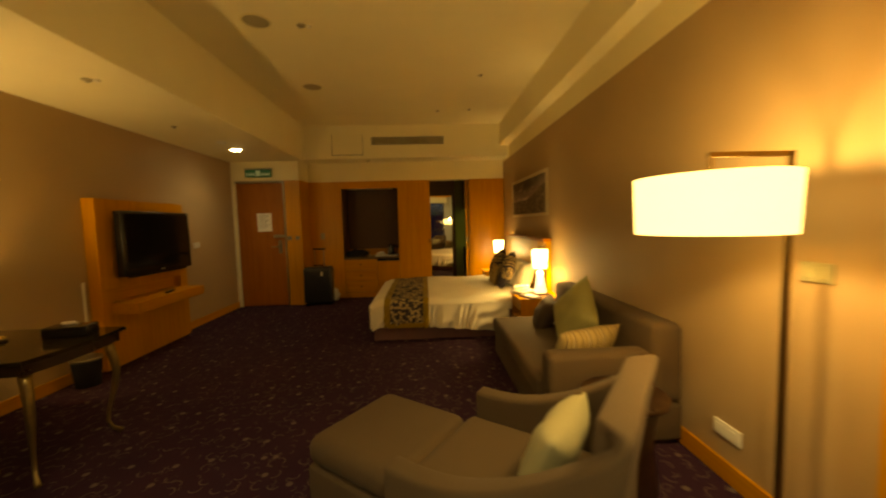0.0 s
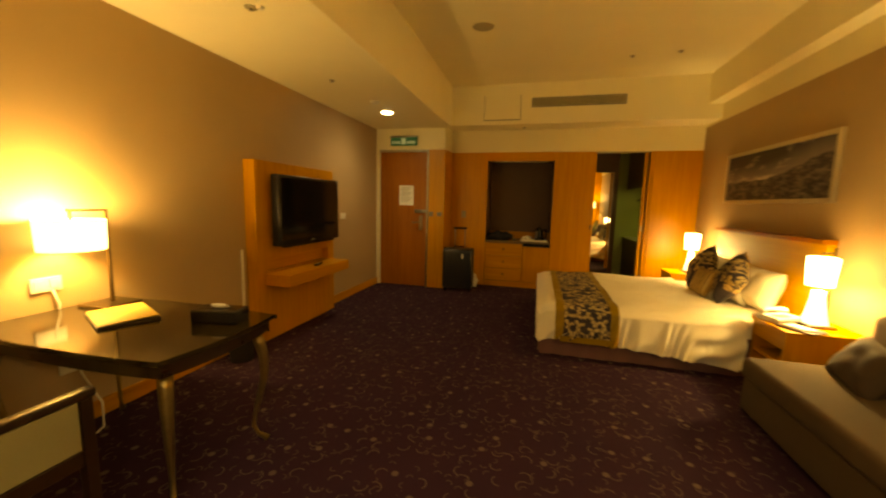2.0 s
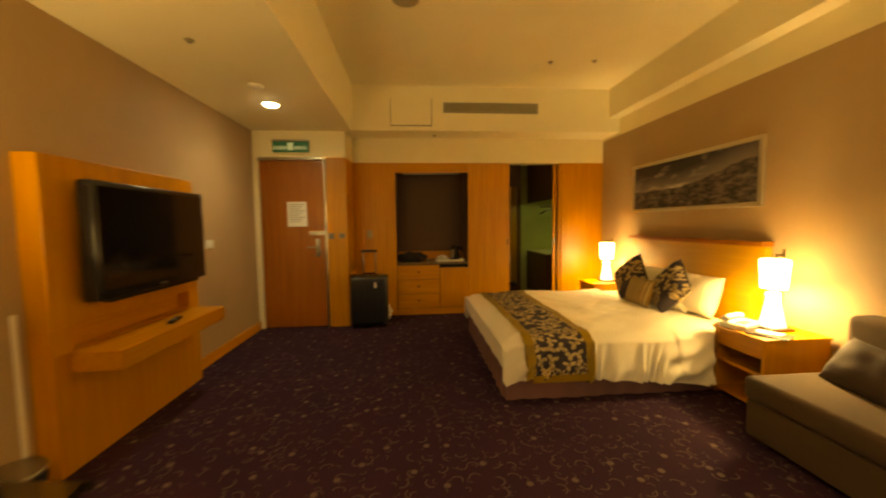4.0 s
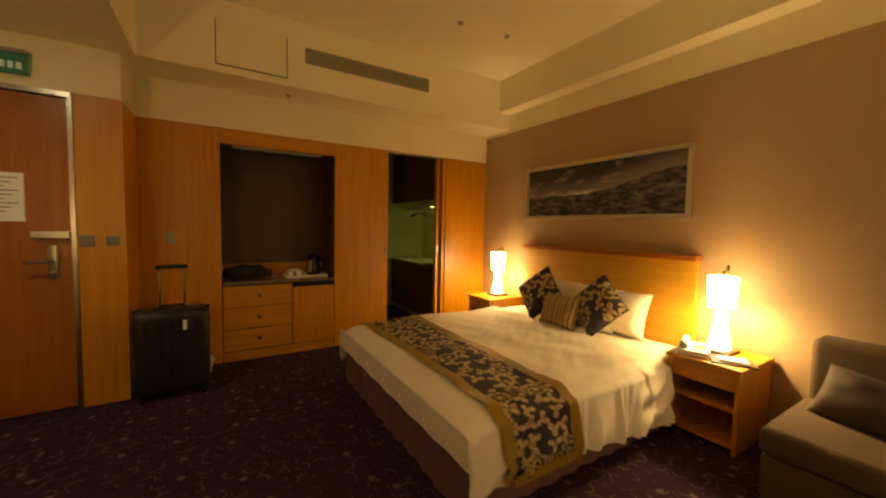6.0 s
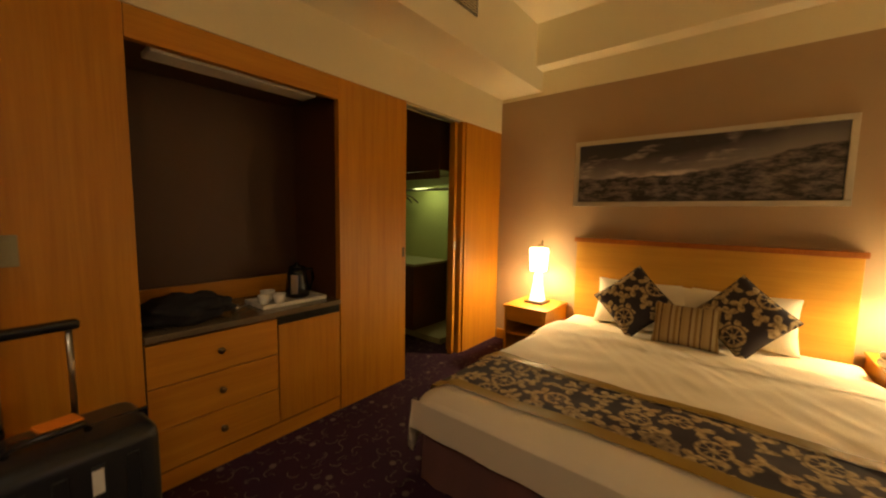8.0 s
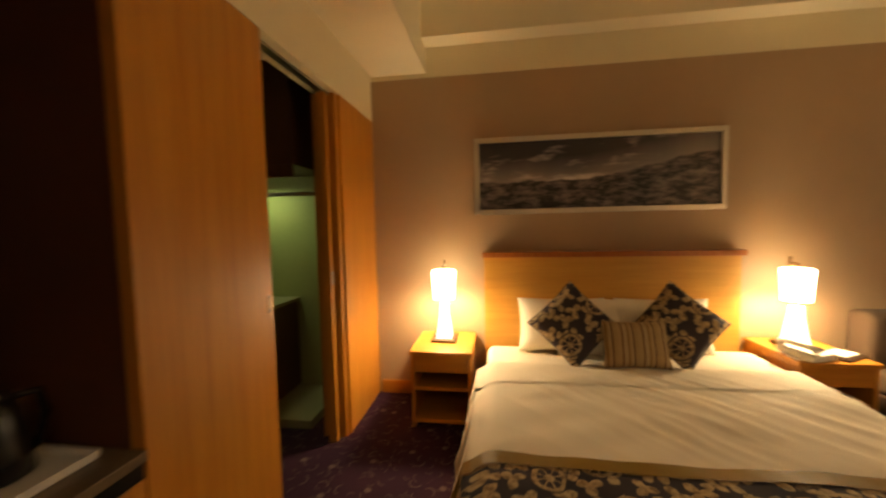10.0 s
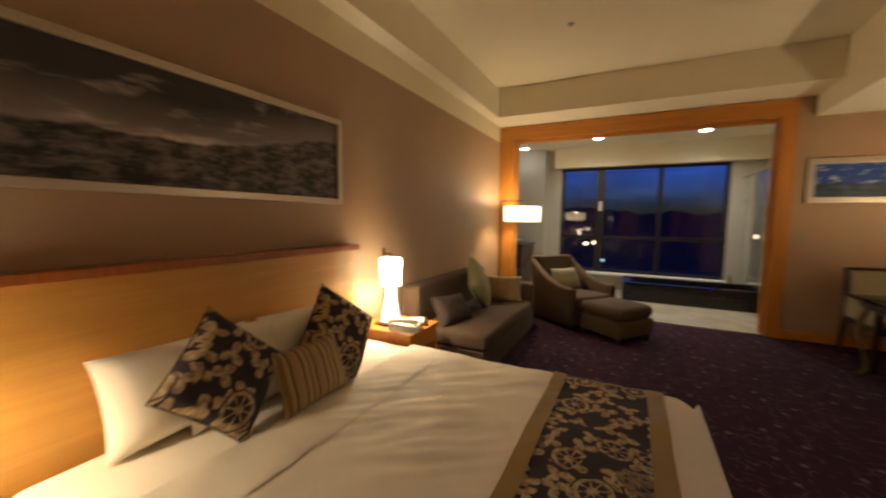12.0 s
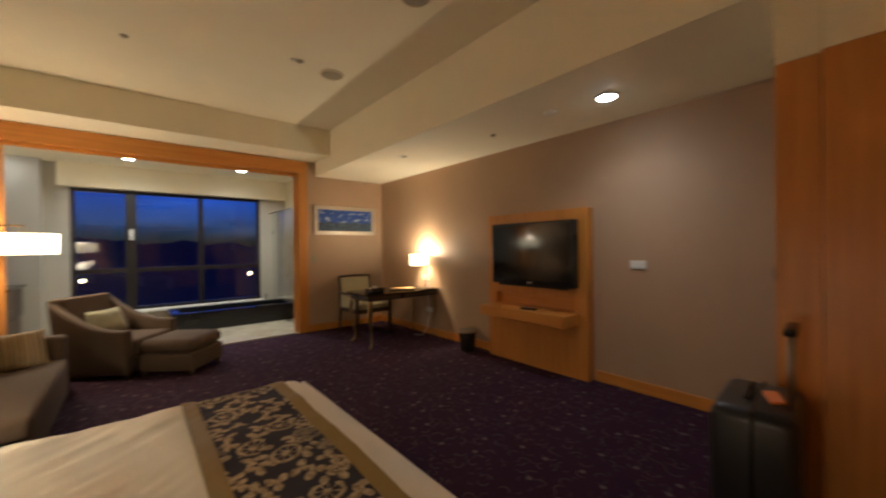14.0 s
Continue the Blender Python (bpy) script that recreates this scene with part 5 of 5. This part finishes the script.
def armchair():
    face = math.degrees(math.atan2(0.60, -0.79)) - 90
    a = thing("armchair", "taupe lounge chair with sweeping arms", "armchair", (0.06, 1.51, 0), face)
    W = 0.37

    def wall_(u, v, out):
        """The back and arms in one sweep: u from one arm's front to the other's."""
        s = u * 2 - 1
        k = abs(s)
        if k < 0.36:
            x, y = s / 0.36 * (W - 0.02), -0.36
            top = 0.80
        else:
            q = (k - 0.36) / 0.64
            x, y = math.copysign(W, s), -0.36 + q * 0.70
            top = 0.80 - 0.34 * (1 - (1 - q) ** 2.2) + 0.03 * q * q
        lean_ = 0.14 * max(0, (v * top - 0.3)) * max(0, 1 - max(0, k - 0.36) / 0.64)
        return Vector((x * out, (y - lean_) * (out if k < 0.36 else 1), 0.05 + v * (top - 0.05)))
    bm = bmesh.new()
    nu, nv = 56, 10
    outer = [[bm.verts.new(wall_(i / nu, j / nv, 1.0)) for j in range(nv + 1)] for i in range(nu + 1)]
    inner = [[bm.verts.new(wall_(i / nu, j / nv, 0.76) + Vector((0, 0.0, 0))) for j in range(nv + 1)] for i in range(nu + 1)]
    for i in range(nu):
        for j in range(nv):
            bm.faces.new((outer[i][j], outer[i + 1][j], outer[i + 1][j + 1], outer[i][j + 1])).smooth = True
            bm.faces.new((inner[i][j], inner[i][j + 1], inner[i + 1][j + 1], inner[i + 1][j])).smooth = True
        bm.faces.new((outer[i][nv], outer[i + 1][nv], inner[i + 1][nv], inner[i][nv])).smooth = True
        bm.faces.new((outer[i][0], inner[i][0], inner[i + 1][0], outer[i + 1][0]))
    for i in (0, nu):
        for j in range(nv):
            bm.faces.new((outer[i][j], outer[i][j + 1], inner[i][j + 1], inner[i][j]))
    bmesh.ops.recalc_face_normals(bm, faces=bm.faces[:])
    sh = part("shell", bm, SOFA_CLOTH, a)
    bev = sh.modifiers.new("round", "BEVEL")
    bev.width, bev.segments, bev.limit_method = 0.018, 3, "ANGLE"
    part("seat", box(-0.275, 0.275, -0.28, 0.36, 0.20, 0.385, 0.04, 4), SOFA_CLOTH, a, "thick taupe seat cushion")
    part("base", box(-0.30, 0.30, -0.30, 0.33, 0.05, 0.198, 0.01), SOFA_CLOTH, a)
    for x in (-0.31, 0.31):
        for y in (-0.32, 0.30):
            part("foot", box(x - 0.022, x + 0.022, y - 0.022, y + 0.022, 0, 0.05), DARK_WOOD, a)
    o = thing("ottoman", "taupe fabric ottoman in front of the lounge chair", "ottoman", (0.06 - 0.79 * 0.65, 1.51 + 0.60 * 0.65, 0), face)
    part("base", box(-0.27, 0.27, -0.27, 0.27, 0.05, 0.23, 0.02, 3), SOFA_CLOTH, o)
    part("cushion", box(-0.28, 0.28, -0.27, 0.27, 0.232, 0.37, 0.062, 5), SOFA_CLOTH, o, "padded taupe top")
    for x in (-0.23, 0.23):
        for y in (-0.23, 0.23):
            part("foot", box(x - 0.022, x + 0.022, y - 0.022, y + 0.022, 0, 0.05), DARK_WOOD, o)
    m = pose(0, 0, 0, 0, 0, face)
    at = Vector((0.06, 1.51, 0.52)) + m.to_3x3() @ Vector((0, -0.14, 0))
    cushion("cream_cushion", "pale cream cushion in the lounge chair", pad(0.40, 0.28, 0.14), CUSHION_CREAM, at, m @ lean(180, -22, 0))


armchair()


def side_table():
    t = thing("side_table", "small round dark wooden side table by the sofa", "side table", (0.68, 1.90, 0))
    part("tabletop", lathe([(0.001, 0.44), (0.19, 0.44), (0.20, 0.45), (0.20, 0.462), (0.19, 0.47), (0.001, 0.47)], 36), DARK_WOOD, t)
    part("drum", lathe([(0.15, 0.0), (0.155, 0.02), (0.13, 0.22), (0.155, 0.439)], 36), DARK_WOOD, t)


side_table()


def floor_lamp():
    l = thing("floor_lamp", "bronze floor lamp with a large lit drum shade", "floor lamp", (0.755, 1.476, 0))
    part("shade", lathe([(0.236, 1.250), (0.243, 1.450), (0.240, 1.450), (0.233, 1.250), (0.236, 1.250)], 48), SHADE, l, "large glowing drum shade")
    part("base", box(0.14, 0.40, -0.13, 0.13, 0, 0.022, 0.005), METAL, l)
    part("pole", join(box(0.288, 0.306, -0.009, 0.009, 0.022, 1.535), box(-0.009, 0.306, -0.009, 0.009, 1.517, 1.535), box(-0.006, 0.006, -0.006, 0.006, 1.45, 1.517)), METAL, l)
    part("spider", join(box(-0.238, 0.238, -0.004, 0.004, 1.443, 1.448), box(-0.004, 0.004, -0.238, 0.238, 1.4425, 1.4475)), METAL, l)
    part("finial", lathe([(0.001, 1.236), (0.012, 1.24), (0.012, 1.252), (0.001, 1.256)], 14), METAL, l)


floor_lamp()


# ---- luggage ----
def suitcase():
    s = thing("suitcase", "charcoal hard shell suitcase with its handle pulled out", "suitcase", (-2.05, 6.42, 0), 4)
    shell = box(-0.225, 0.225, -0.135, 0.135, 0.045, 0.64, 0.045, 4)
    part("shell", shell, SUITCASE, s)
    for i in range(5):
        part("rib", box(-0.165 + i * 0.075, -0.135 + i * 0.075, -0.141, -0.1355, 0.10, 0.58, 0.002), SUITCASE, s)
    part("seam", box(-0.228, 0.228, -0.006, 0.006, 0.05, 0.642, 0.004), BLACK, s)
    part("pull_handle", join(tube([(-0.075, 0.10, 0.63), (-0.075, 0.10, 0.92)], 0.008), tube([(0.075, 0.10, 0.63), (0.075, 0.10, 0.92)], 0.008)), STEEL, s, "steel telescopic rods")
    part("grip", box(-0.10, 0.10, 0.08, 0.12, 0.915, 0.945, 0.010, 3), BLACK, s)
    part("carry_handle", tube([(-0.08, -0.03, 0.64), (-0.07, -0.03, 0.665), (0.07, -0.03, 0.665), (0.08, -0.03, 0.64)], 0.010, 8), BLACK, s)
    part("luggage_tag", moved(box(-0.05, 0.05, -0.025, 0.025, 0, 0.012, 0.003), pose(0.03, 0.05, 0.648, 10, 6, 20)), ORANGE, s, "orange and white luggage tag")
    part("sticker", box(0.06, 0.085, -0.1425, -0.1412, 0.50, 0.57), WHITE, s)
    for x in (-0.18, 0.18):
        for y in (-0.10, 0.10):
            w = part("wheel", moved(lathe([(0.001, -0.014), (0.022, -0.014), (0.025, 0), (0.022, 0.014), (0.001, 0.014)], 16), pose(x, y, 0.025, 0, 90, 0)), BLACK, s)
            part("fork", box(x - 0.02, x + 0.02, y - 0.012, y + 0.012, 0.030, 0.048), BLACK, w)
    bag = bmesh.new()
    bmesh.ops.create_icosphere(bag, subdivisions=4, radius=1)
    for v in bag.verts:
        n = 1 + 0.35 * noise.noise(v.co * 2.1 + Vector((3, 0, 0))) + 0.16 * noise.noise(v.co * 6)
        v.co = Vector((v.co.x * 0.12 * n, v.co.y * 0.085 * n, max(-0.09, v.co.z * 0.12 * n) + 0.09))
    for f in bag.faces:
        f.smooth = True
    solo("plastic_bag", bag, WHITE, "crumpled white plastic bag on the carpet", "bag", (-1.93, 6.75, 0))


suitcase()
